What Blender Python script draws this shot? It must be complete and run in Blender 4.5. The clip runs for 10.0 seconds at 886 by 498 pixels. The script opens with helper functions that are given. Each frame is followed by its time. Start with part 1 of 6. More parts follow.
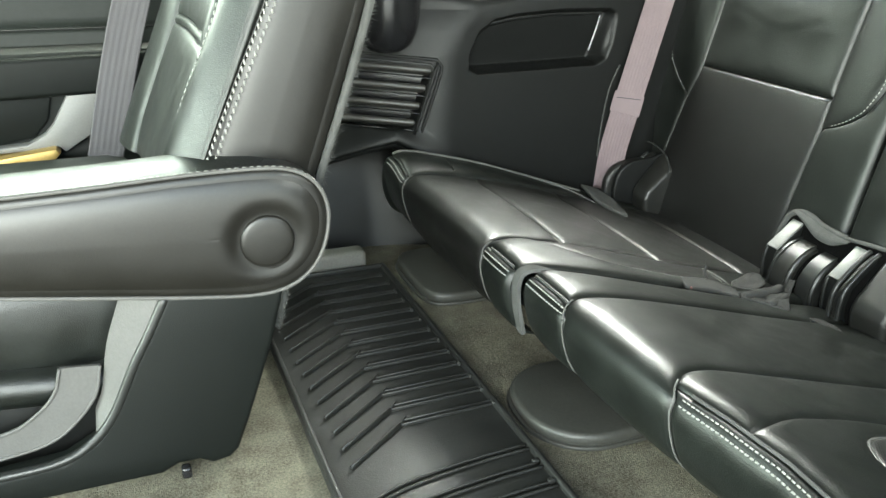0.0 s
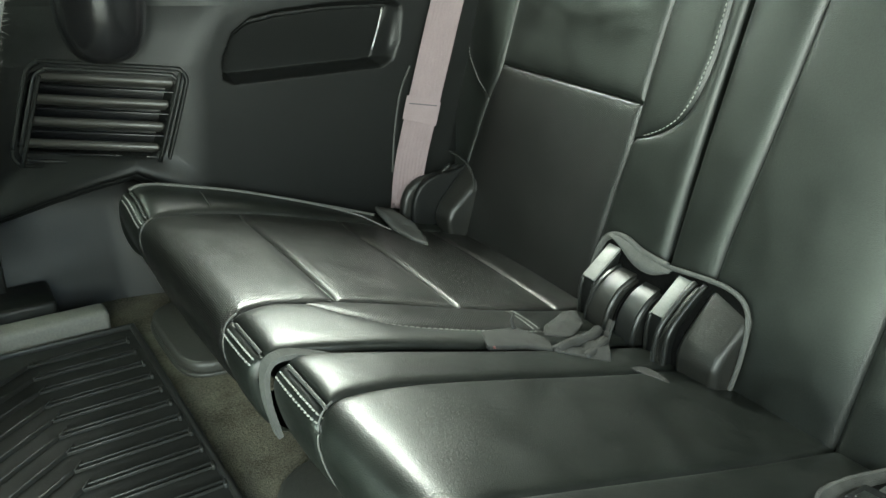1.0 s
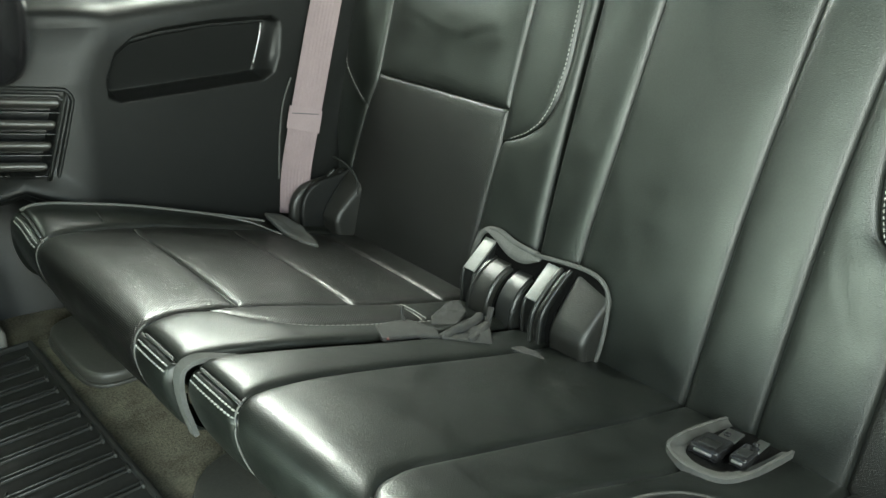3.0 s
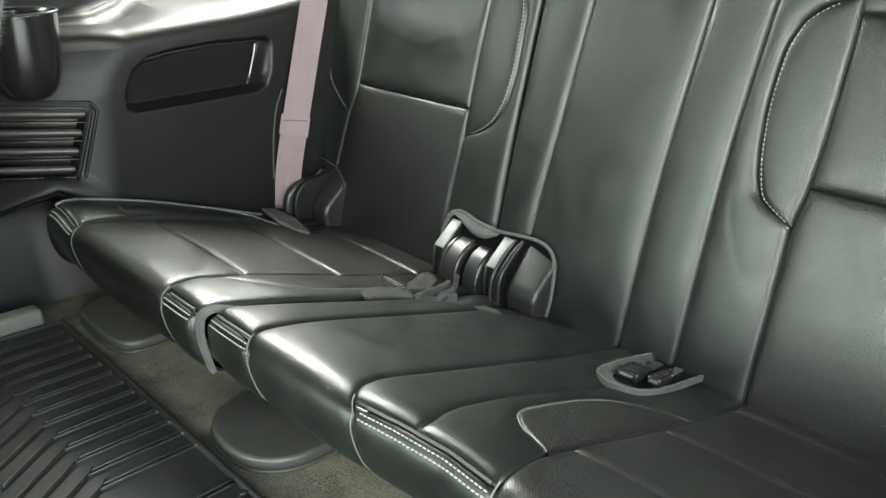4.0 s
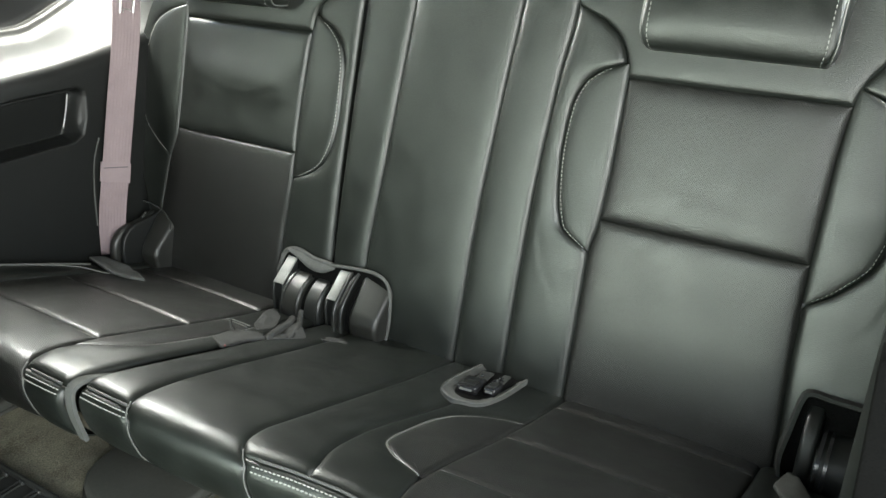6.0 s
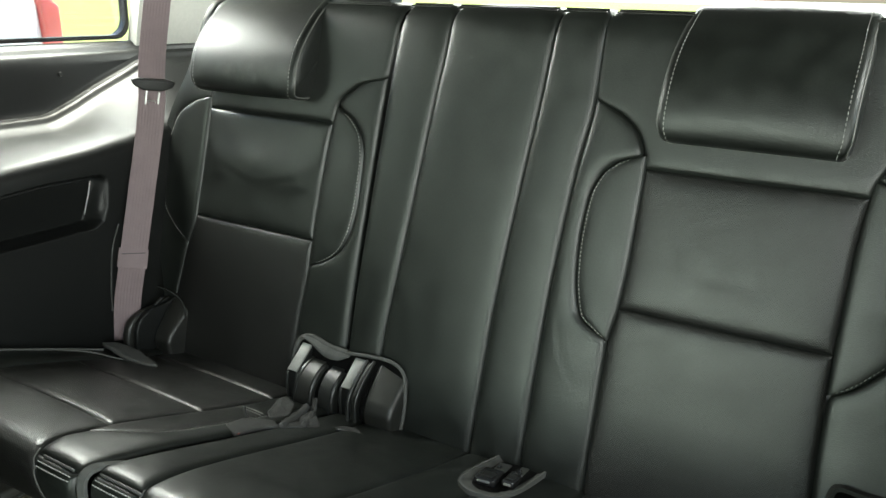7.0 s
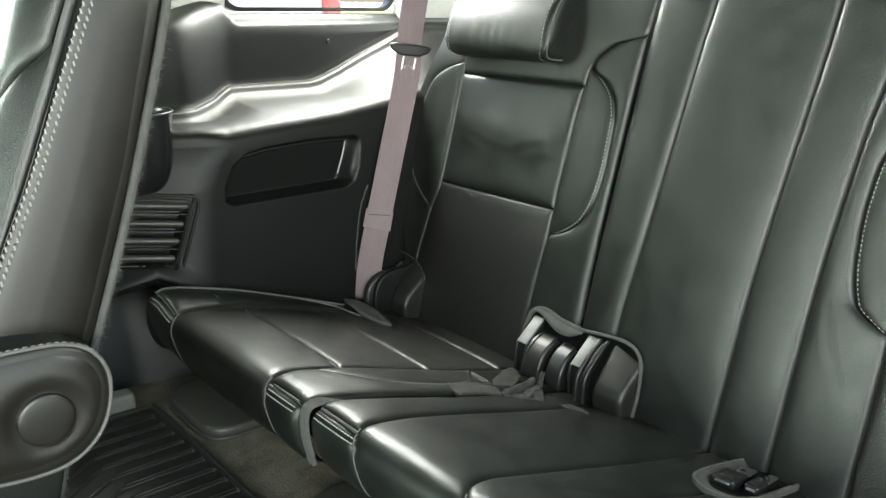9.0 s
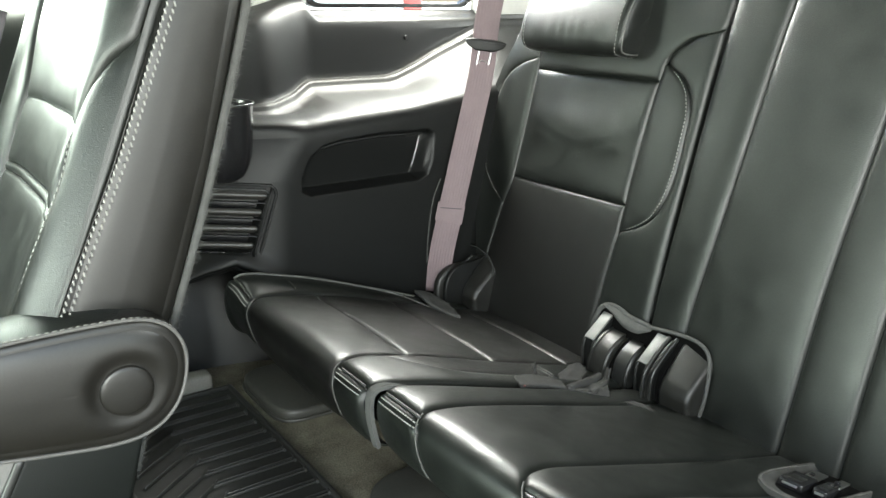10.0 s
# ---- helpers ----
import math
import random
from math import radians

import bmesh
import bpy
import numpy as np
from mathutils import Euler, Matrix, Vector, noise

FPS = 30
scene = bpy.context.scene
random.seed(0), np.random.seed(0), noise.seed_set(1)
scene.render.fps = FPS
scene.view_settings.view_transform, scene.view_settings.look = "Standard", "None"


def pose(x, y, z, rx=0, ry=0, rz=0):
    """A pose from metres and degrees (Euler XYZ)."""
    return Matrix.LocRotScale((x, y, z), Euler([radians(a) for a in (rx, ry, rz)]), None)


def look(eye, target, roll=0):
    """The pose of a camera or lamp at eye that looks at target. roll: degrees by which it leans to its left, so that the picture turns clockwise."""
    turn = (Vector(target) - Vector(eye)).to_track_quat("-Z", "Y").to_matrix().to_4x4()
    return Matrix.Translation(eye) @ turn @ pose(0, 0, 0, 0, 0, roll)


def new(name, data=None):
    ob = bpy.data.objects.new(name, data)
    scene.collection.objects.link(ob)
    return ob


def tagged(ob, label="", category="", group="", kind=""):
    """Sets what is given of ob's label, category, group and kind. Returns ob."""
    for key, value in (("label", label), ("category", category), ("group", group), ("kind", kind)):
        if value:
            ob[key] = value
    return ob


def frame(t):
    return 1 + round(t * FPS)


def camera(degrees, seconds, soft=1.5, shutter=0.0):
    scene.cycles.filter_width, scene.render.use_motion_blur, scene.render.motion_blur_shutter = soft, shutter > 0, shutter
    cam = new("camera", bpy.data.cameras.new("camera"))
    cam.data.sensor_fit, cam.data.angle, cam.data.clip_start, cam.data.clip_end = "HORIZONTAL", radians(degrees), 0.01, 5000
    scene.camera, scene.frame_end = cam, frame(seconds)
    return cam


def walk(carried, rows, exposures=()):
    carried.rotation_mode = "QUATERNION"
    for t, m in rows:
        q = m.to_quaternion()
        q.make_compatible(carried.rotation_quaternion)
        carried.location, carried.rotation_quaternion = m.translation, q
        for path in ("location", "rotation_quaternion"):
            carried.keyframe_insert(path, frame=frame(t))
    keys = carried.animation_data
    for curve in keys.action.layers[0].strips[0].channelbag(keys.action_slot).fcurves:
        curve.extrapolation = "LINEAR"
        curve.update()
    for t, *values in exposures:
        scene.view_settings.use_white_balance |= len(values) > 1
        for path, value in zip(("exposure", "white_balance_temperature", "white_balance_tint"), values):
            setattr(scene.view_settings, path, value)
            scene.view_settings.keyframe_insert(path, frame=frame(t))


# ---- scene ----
cam = camera(56.1, 10.0)
PATH = [
    (0, (0.051, 0.067, 0.559), (0.744, 1.782, -0.203), 0.7),
    (0.5, (0.157, 0.188, 0.57), (0.964, 1.844, -0.208), 1.0),
    (1, (0.237, 0.237, 0.55), (1.25, 1.768, -0.244), 1.2),
    (1.5, (0.263, 0.234, 0.551), (1.417, 1.658, -0.252), 1.2),
    (2, (0.249, 0.237, 0.558), (1.471, 1.602, -0.244), 1.5),
    (2.5, (0.221, 0.234, 0.571), (1.455, 1.587, -0.234), 1.2),
    (2.7, (0.211, 0.226, 0.579), (1.446, 1.574, -0.232), 1.7),
    (3.8, (0.094, 0.026, 0.617), (1.32, 1.406, -0.154), 0.5),
    (4, (0.075, 0.015, 0.61), (1.334, 1.371, -0.15), -0.0),
    (4.5, (0.033, -0.011, 0.612), (1.529, 1.083, -0.142), 1.2),
    (5, (-0.001, 0.012, 0.627), (1.578, 0.98, -0.128), 1.5),
    (5.2, (0.0, 0.009, 0.649), (1.568, 0.971, -0.136), 1.2),
    (6.3, (-0.05, 0.02, 0.739), (1.511, 0.982, -0.059), 0.9),
    (6.5, (-0.06, 0.025, 0.733), (1.523, 0.995, -0.011), 1.1),
    (7, (-0.044, 0.03, 0.726), (1.576, 1.042, 0.133), 1.3),
    (7.5, (0.028, 0.034, 0.656), (1.625, 1.102, 0.1), 1.4),
    (8, (0.051, 0.046, 0.632), (1.562, 1.229, 0.069), 0.8),
    (8.5, (0.01, 0.01, 0.682), (1.405, 1.33, 0.125), 0.7),
    (9, (0.003, 0.049, 0.639), (1.24, 1.513, 0.067), 0.6),
    (9.5, (0.023, 0.049, 0.636), (1.176, 1.579, 0.062), 0.6),
    (10, (0.004, 0.028, 0.632), (1.092, 1.605, 0.058), 0.4),
]
walk(cam, [(t, look(eye, target, roll)) for t, eye, target, roll in PATH], [(t, 2.85 + ev, 6850, tint + 2) for t, ev, tint in ((0.0, 0.63, -4), (1.0, 0.45, -13), (2.5, 0.45, -13), (4.2, 0.5, 0), (5.2, 0.35, 2), (6.3, 0.33, -2), (6.5, 0.10, -3), (6.8, -0.55, -5), (7.3, -0.55, -4), (7.6, -0.25, -3), (7.9, 0.06, -2), (8.5, 0.08, -2), (9.2, -0.04, -2), (10.0, 0.21, 0))])

# ---------- world and light ----------
world = bpy.data.worlds.new("sky")
scene.world = world
world.use_nodes = True
_n, _l = world.node_tree.nodes, world.node_tree.links
_sky = _n.new("ShaderNodeTexSky")
_sky.sky_type, _sky.sun_disc = "NISHITA", False
_sky.sun_elevation, _sky.sun_rotation = radians(80), radians(60)
_sky.air_density, _sky.dust_density = 1.0, 3.0
_l.new(_sky.outputs[0], _n["Background"].inputs[0])
_n["Background"].inputs[1].default_value = 0.125

sun_data = bpy.data.lights.new("sun", "SUN")
sun_data.energy, sun_data.angle, sun_data.color = 4.2, radians(16), (1.0, 0.98, 0.95)
new("sun", sun_data).matrix_world = look((1.5, 0.9, 10), (0, 0, 0))


def window_light(name, at, to, width, height, watts, color=(1, 1, 1)):
    """The sky's light through one opening of the car."""
    data = bpy.data.lights.new(name, "AREA")
    data.shape, data.size, data.size_y, data.energy, data.color = "RECTANGLE", width, height, watts, color
    new(name, data).matrix_world = look(at, to)


window_light("light_open_door", (-0.52, -0.60, 0.66), (-0.08, 1.0, 0.30), 1.0, 0.80, 6.2)
window_light("light_far_door_glass", (-0.09, 1.515, 0.69), (-0.05, 0.4, 0.60), 0.74, 0.16, 1.8, (0.88, 1.0, 0.93))
window_light("light_front_door_far", (-1.30, 1.49, 0.79), (0.2, 0.95, 0.45), 0.48, 0.30, 1.0, (0.92, 1.0, 0.95))
window_light("light_front_door_near", (-1.30, -0.15, 0.79), (0.2, 1.0, 0.42), 0.48, 0.30, 1.8)
window_light("light_windshield", (-1.50, 0.88, 0.40), (0.6, 0.80, 0.25), 0.92, 0.48, 5.2, (0.88, 1.0, 0.93))
window_light("light_rear_glass", (1.70, 0.66, 0.86), (0.6, 0.66, 0.60), 1.2, 0.30, 3.40)
window_light("light_quarter_far", (0.980, 1.535, 0.845), (0.72, 0.55, 0.58), 0.26, 0.24, 2.6)
window_light("light_quarter_near", (0.927, -0.215, 0.885), (0.65, 0.90, 0.15), 0.33, 0.16, 0.7)


# ---------- materials ----------
def material(name, base, rough=0.5, metal=0.0, bumps=(), vary=0.0, vary_scale=6.0, spec=0.5, rough_vary=0.0, coat=0.0):
    """A surface with fine relief: bumps are (texture, scale, height); vary: how far the tone strays."""
    m = bpy.data.materials.new(name)
    m.use_nodes = True
    nt = m.node_tree
    n, l = nt.nodes, nt.links
    b = n["Principled BSDF"]
    b.inputs["Roughness"].default_value, b.inputs["Metallic"].default_value = rough, metal
    b.inputs["Specular IOR Level"].default_value = spec
    b.inputs["Coat Weight"].default_value = coat
    co = n.new("ShaderNodeTexCoord")
    b.inputs["Base Color"].default_value = (*base, 1)
    if vary:
        big, small = n.new("ShaderNodeTexNoise"), n.new("ShaderNodeTexNoise")
        big.inputs["Scale"].default_value, small.inputs["Scale"].default_value = vary_scale, vary_scale * 17
        big.inputs["Detail"].default_value = 3.5
        for t in (big, small):
            l.new(co.outputs["Object"], t.inputs["Vector"])
        mixed = n.new("ShaderNodeMath")
        mixed.operation = "ADD"
        l.new(big.outputs[0], mixed.inputs[0]), l.new(small.outputs[0], mixed.inputs[1])
        ramp = n.new("ShaderNodeMapRange")
        ramp.inputs["From Min"].default_value, ramp.inputs["From Max"].default_value = 0.7, 1.3
        ramp.inputs["To Min"].default_value, ramp.inputs["To Max"].default_value = 1 - vary, 1 + vary
        l.new(mixed.outputs[0], ramp.inputs["Value"])
        mul = n.new("ShaderNodeVectorMath")
        mul.operation = "SCALE"
        mul.inputs[0].default_value = base
        l.new(ramp.outputs[0], mul.inputs["Scale"])
        l.new(mul.outputs[0], b.inputs["Base Color"])
        if rough_vary:
            rr = n.new("ShaderNodeMapRange")
            rr.inputs["From Min"].default_value, rr.inputs["From Max"].default_value = 0.15, 0.85
            rr.inputs["To Min"].default_value, rr.inputs["To Max"].default_value = rough - rough_vary, rough + rough_vary
            l.new(big.outputs[0], rr.inputs["Value"])
            l.new(rr.outputs[0], b.inputs["Roughness"])
    last = None
    for kind, scale, height in bumps:
        if kind == "pebble":
            t = n.new("ShaderNodeTexVoronoi")
            t.feature = "SMOOTH_F1"
            t.inputs["Scale"].default_value = scale
            out = t.outputs["Distance"]
        else:
            t = n.new("ShaderNodeTexNoise")
            t.inputs["Scale"].default_value, t.inputs["Detail"].default_value = scale, 4.0 if kind == "cloud" else 1.5
            out = t.outputs[0]
        l.new(co.outputs["Object"], t.inputs["Vector"])
        bump = n.new("ShaderNodeBump")
        bump.inputs["Strength"].default_value, bump.inputs["Distance"].default_value = 1.0, height
        l.new(out, bump.inputs["Height"])
        if last:
            l.new(last.outputs[0], bump.inputs["Normal"])
        last = bump
    if last:
        l.new(last.outputs[0], b.inputs["Normal"])
    return m


def perforated(name, base, rough, pitch):
    """Leather with rows of small punched holes, laid out over y and the run of the panel (its UV map, in metres)."""
    m = material(name, base, rough, bumps=(("cloud", 52, 0.00016), ("noise", 420, 0.00026)), vary=0.3, vary_scale=30, rough_vary=0.09)
    n, l = m.node_tree.nodes, m.node_tree.links
    b = n["Principled BSDF"]
    uv = n.new("ShaderNodeUVMap")
    dots = n.new("ShaderNodeTexVoronoi")
    dots.voronoi_dimensions = "2D"
    dots.inputs["Scale"].default_value, dots.inputs["Randomness"].default_value = 1 / pitch, 0.0
    turn = n.new("ShaderNodeMapping")
    turn.inputs["Rotation"].default_value = (0, 0, radians(45))
    l.new(uv.outputs[0], turn.inputs[0]), l.new(turn.outputs[0], dots.inputs["Vector"])
    hole = n.new("ShaderNodeMapRange")
    hole.inputs["From Min"].default_value, hole.inputs["From Max"].default_value = 0.2, 0.36
    l.new(dots.outputs["Distance"], hole.inputs["Value"])
    mix = n.new("ShaderNodeMix")
    mix.data_type = "RGBA"
    mix.inputs[6].default_value, mix.inputs[7].default_value = (0.002, 0.002, 0.002, 1), (*base, 1)
    l.new(hole.outputs[0], mix.inputs[0]), l.new(mix.outputs[2], b.inputs["Base Color"])
    bump = n.new("ShaderNodeBump")
    bump.inputs["Distance"].default_value = 0.0003
    l.new(hole.outputs[0], bump.inputs["Height"])
    old = b.inputs["Normal"].links[0].from_node
    l.new(old.outputs[0], bump.inputs["Normal"]), l.new(bump.outputs[0], b.inputs["Normal"])
    return m


LEATHER = material("black_leather", (0.0078, 0.0092, 0.0079), 0.372, bumps=(("cloud", 60, 0.00013), ("cloud", 12, 0.0003), ("pebble", 950, 0.00022)), vary=0.4, vary_scale=26, rough_vary=0.10)
LEATHER_SMOOTH = material("side_leather", (0.0085, 0.0079, 0.0066), 0.36, bumps=(("cloud", 24, 0.00016), ("pebble", 1100, 0.00006)), vary=0.25, vary_scale=20, rough_vary=0.05)
LEATHER_DOTS = perforated("perforated_leather", (0.0077, 0.0079, 0.0069), 0.35, 0.0023)
PLASTIC = material("black_trim_plastic", (0.0055, 0.0060, 0.0058), 0.43, bumps=(("noise", 900, 0.0003), ("noise", 6, 0.001)), vary=0.15, vary_scale=7, rough_vary=0.05, spec=0.33)
PLASTIC_SOFT = material("charcoal_trim_plastic", (0.013, 0.0138, 0.0132), 0.38, bumps=(("noise", 700, 0.0002),), vary=0.1, vary_scale=5, rough_vary=0.05)
GLOSS = material("glossy_black_plastic", (0.012, 0.012, 0.013), 0.22, vary=0.1, bumps=(("noise", 300, 0.0001),))
# Near-black: shade put into the colour of gaps and cutouts; also jamb and lining.
BLACK_SHADE = material("matt_black_and_shade", (0.0018, 0.0018, 0.0018), 0.95, bumps=(("noise", 400, 0.001),), vary=0.2, vary_scale=40, spec=0.1)
RUBBER = material("black_rubber", (0.016, 0.0165, 0.0155), 0.43, bumps=(("noise", 600, 0.0002), ("noise", 14, 0.0015)), vary=0.3, vary_scale=12, rough_vary=0.1)
CARPET = material("grey_carpet", (0.140, 0.131, 0.100), 0.95, bumps=(("noise", 800, 0.0035), ("noise", 50, 0.0010)), vary=0.5, vary_scale=22, spec=0.1)
FELT_DARK = material("charcoal_felt", (0.026, 0.027, 0.026), 0.9, bumps=(("noise", 900, 0.001),), vary=0.2, vary_scale=60, spec=0.2)
FELT = material("grey_felt", (0.075, 0.076, 0.073), 0.9, bumps=(("noise", 900, 0.001),), vary=0.2, vary_scale=60, spec=0.2)
WEBBING = material("grey_belt_webbing", (0.182, 0.137, 0.146), 0.62, bumps=(("noise", 1200, 0.0003),), vary=0.08, vary_scale=30, spec=0.4)
WEBBING_DARK = material("slate_belt_webbing", (0.062, 0.057, 0.063), 0.7, bumps=(("noise", 1200, 0.0003),), vary=0.08, vary_scale=30, spec=0.3)
THREAD = material("pale_thread", (0.23, 0.23, 0.215), 0.75, vary=0.2, vary_scale=200)
PIPING = material("grey_piping", (0.10, 0.10, 0.095), 0.45, bumps=(("noise", 900, 0.0002),), vary=0.1, vary_scale=90)
THREAD_DARK = material("grey_cord", (0.045, 0.045, 0.044), 0.6, bumps=(("noise", 900, 0.0004),), vary=0.1, vary_scale=90)
STEEL = material("brushed_steel", (0.42, 0.42, 0.41), 0.34, metal=1.0, bumps=(("noise", 500, 0.0001),), vary=0.15, vary_scale=40)
PALE_METAL = material("worn_pale_bracket", (0.20, 0.20, 0.192), 0.5, metal=0.2, bumps=(("noise", 300, 0.0003),), vary=0.2, vary_scale=50)
SILL = material("pale_sill_plastic", (0.17, 0.165, 0.15), 0.55, bumps=(("noise", 300, 0.0003),), vary=0.15, vary_scale=20)
DOOR_PAD = material("dark_green_door_vinyl", (0.0085, 0.0105, 0.0090), 0.55, bumps=(("noise", 700, 0.0002), ("cloud", 14, 0.0004)), vary=0.15, vary_scale=8, rough_vary=0.05, spec=0.28)
SLEEVE_FELT = material("slate_felt", (0.042, 0.042, 0.041), 0.9, bumps=(("noise", 900, 0.001),), vary=0.25, vary_scale=60, spec=0.2)
HEADLINER = material("beige_headliner", (0.50, 0.50, 0.47), 0.95, bumps=(("noise", 500, 0.0006),), vary=0.05, vary_scale=8, spec=0.2)
HEADLINER_DARK = material("grey_headliner", (0.030, 0.030, 0.029), 0.95, bumps=(("noise", 500, 0.0006),), vary=0.05, vary_scale=8, spec=0.2)
SKIRT = material("grey_skirt", (0.080, 0.078, 0.074), 0.6, bumps=(("noise", 500, 0.0003),), vary=0.1, vary_scale=20)
PALE_PLASTIC = material("pale_grey_plastic", (0.17, 0.165, 0.16), 0.45, bumps=(("noise", 500, 0.0002),), vary=0.08, vary_scale=20)
SHIELD_PLASTIC = material("green_black_shield_plastic", (0.0034, 0.0046, 0.0038), 0.56, bumps=(("noise", 900, 0.0003), ("noise", 8, 0.001)), vary=0.12, vary_scale=6, rough_vary=0.04, spec=0.22)
SLAT = material("satin_grey_slat", (0.050, 0.048, 0.044), 0.33, bumps=(("noise", 700, 0.0002),), vary=0.15, vary_scale=30, rough_vary=0.05)
HINGE = material("grained_black_plastic", (0.013, 0.0132, 0.0118), 0.40, bumps=(("noise", 700, 0.0003),), vary=0.2, vary_scale=35, rough_vary=0.06)
FOOT = material("grey_black_foot_plastic", (0.034, 0.034, 0.030), 0.50, bumps=(("noise", 500, 0.0003), ("noise", 9, 0.002)), vary=0.2, vary_scale=14)
GOLD = material("satin_gold_trim", (0.55, 0.38, 0.13), 0.35, metal=0.6, vary=0.1, vary_scale=25, bumps=(("noise", 200, 0.0001),))
RED_PLASTIC = material("red_button", (0.10, 0.02, 0.018), 0.4, vary=0.1, vary_scale=40)
PAINT = material("white_body_paint", (0.7, 0.7, 0.69), 0.3, vary=0.03, vary_scale=2, coat=0.5)
RED_PAINT = material("red_lamp_plastic", (0.55, 0.10, 0.08), 0.3, vary=0.05, vary_scale=2, coat=0.6)
TYRE = material("tyre_rubber", (0.02, 0.02, 0.02), 0.8, bumps=(("noise", 60, 0.002),), vary=0.2, vary_scale=10)
GROUND = material("pale_concrete", (0.36, 0.365, 0.36), 0.9, bumps=(("noise", 40, 0.003),), vary=0.2, vary_scale=0.8)
GRASS = material("dry_lawn", (0.16, 0.19, 0.05), 0.95, bumps=(("noise", 30, 0.03),), vary=0.35, vary_scale=0.7)

GLASS = bpy.data.materials.new("window_glass")
GLASS.use_nodes = True
_b = GLASS.node_tree.nodes["Principled BSDF"]
_b.inputs["Transmission Weight"].default_value, _b.inputs["Roughness"].default_value, _b.inputs["IOR"].default_value = 1.0, 0.0, 1.45


TINT = bpy.data.materials.new("privacy_glass")
TINT.use_nodes = True
_b = TINT.node_tree.nodes["Principled BSDF"]
_b.inputs["Base Color"].default_value = (0.30, 0.31, 0.30, 1)
_b.inputs["Transmission Weight"].default_value, _b.inputs["Roughness"].default_value, _b.inputs["IOR"].default_value = 1.0, 0.0, 1.2


# ---------- building helpers ----------
def link_mesh(name, verts, faces, mat, parent=None, label="", smooth=True, uv=None):
    me = bpy.data.meshes.new(name)
    me.from_pydata([tuple(map(float, v)) for v in verts], [], faces)
    if smooth:
        me.polygons.foreach_set("use_smooth", [True] * len(me.polygons))
    if uv is not None:
        lay = me.uv_layers.new(name="UVMap")
        idx = np.empty(len(me.loops), dtype=np.int32)
        me.loops.foreach_get("vertex_index", idx)
        lay.data.foreach_set("uv", np.asarray(uv, float)[idx].ravel())
    me.materials.append(mat)
    ob = new(name, me)
    ob.parent = parent
    if label:
        ob["label"] = label
    return ob


def part(name, bm, mat, parent=None, label="", smooth=True):
    """One mesh object out of a bmesh, under a thing or a part."""
    bmesh.ops.recalc_face_normals(bm, faces=bm.faces)
    me = bpy.data.meshes.new(name)
    bm.to_mesh(me)
    bm.free()
    if smooth:
        me.polygons.foreach_set("use_smooth", [True] * len(me.polygons))
        me.set_sharp_from_angle(angle=radians(38))
    me.materials.append(mat)
    ob = new(name, me)
    ob.parent = parent
    if label:
        ob["label"] = label
    return ob


def thing(name, label, category, group="", kind=""):
    return tagged(new(name), label, category, group, kind)


def rbox(bm, at, size, bevel=0.004, seg=3, turn=(0, 0, 0), taper=None):
    """A box with rounded edges, added to bm. taper: scale of its top in x and y."""
    made = bmesh.ops.create_cube(bm, size=1.0)
    vs = made["verts"]
    for v in vs:
        k = taper if taper and v.co.z > 0 else (1, 1)
        v.co = Vector((v.co.x * size[0] * k[0], v.co.y * size[1] * k[1], v.co.z * size[2]))
    if bevel:
        es = list({e for v in vs for e in v.link_edges})
        res = bmesh.ops.bevel(bm, geom=es, offset=min(bevel, 0.49 * min(size)), segments=seg, profile=0.5, affect="EDGES")
        vs = list({v for f_ in res["faces"] for v in f_.verts} | {v for v in vs if v.is_valid})
    bmesh.ops.transform(bm, matrix=pose(*at, *turn), verts=vs)
    return bm


def box_part(name, at, size, mat, parent=None, label="", bevel=0.004, turn=(0, 0, 0), taper=None):
    return part(name, rbox(bmesh.new(), at, size, bevel, 3, turn, taper), mat, parent, label)


def prism(outline, axis, a, b, bevel=0.0, seg=2):
    """A solid out of a closed outline in the two other axes (in x, y, z order), from a to b along axis."""
    bm = bmesh.new()
    rest = [k for k in range(3) if k != axis]

    def at(p, w):
        c = [0, 0, 0]
        c[rest[0]], c[rest[1]], c[axis] = p[0], p[1], w
        return c

    v0, v1 = [bm.verts.new(at(p, a)) for p in outline], [bm.verts.new(at(p, b)) for p in outline]
    k = len(outline)
    bm.faces.new(v0), bm.faces.new(v1)
    for i in range(k):
        bm.faces.new((v0[i], v0[(i + 1) % k], v1[(i + 1) % k], v1[i]))
    bmesh.ops.recalc_face_normals(bm, faces=bm.faces)
    if bevel:
        caps = [e for e in bm.edges if len({v.co[axis] for v in e.verts}) == 1]
        bmesh.ops.bevel(bm, geom=caps, offset=bevel, segments=seg, profile=0.5, affect="EDGES")
    return bm


def rounded(poly, r, k=5):
    out = []
    n = len(poly)
    for i in range(n):
        p, a, b = Vector(poly[i]), Vector(poly[i - 1]), Vector(poly[(i + 1) % n])
        u, v = (a - p).normalized() * r, (b - p).normalized() * r
        for t in np.linspace(0, 1, k):
            q = (p + u) * (1 - t) ** 2 + p * 2 * t * (1 - t) + (p + v) * t * t
            out.append((q.x, q.y))
    return out


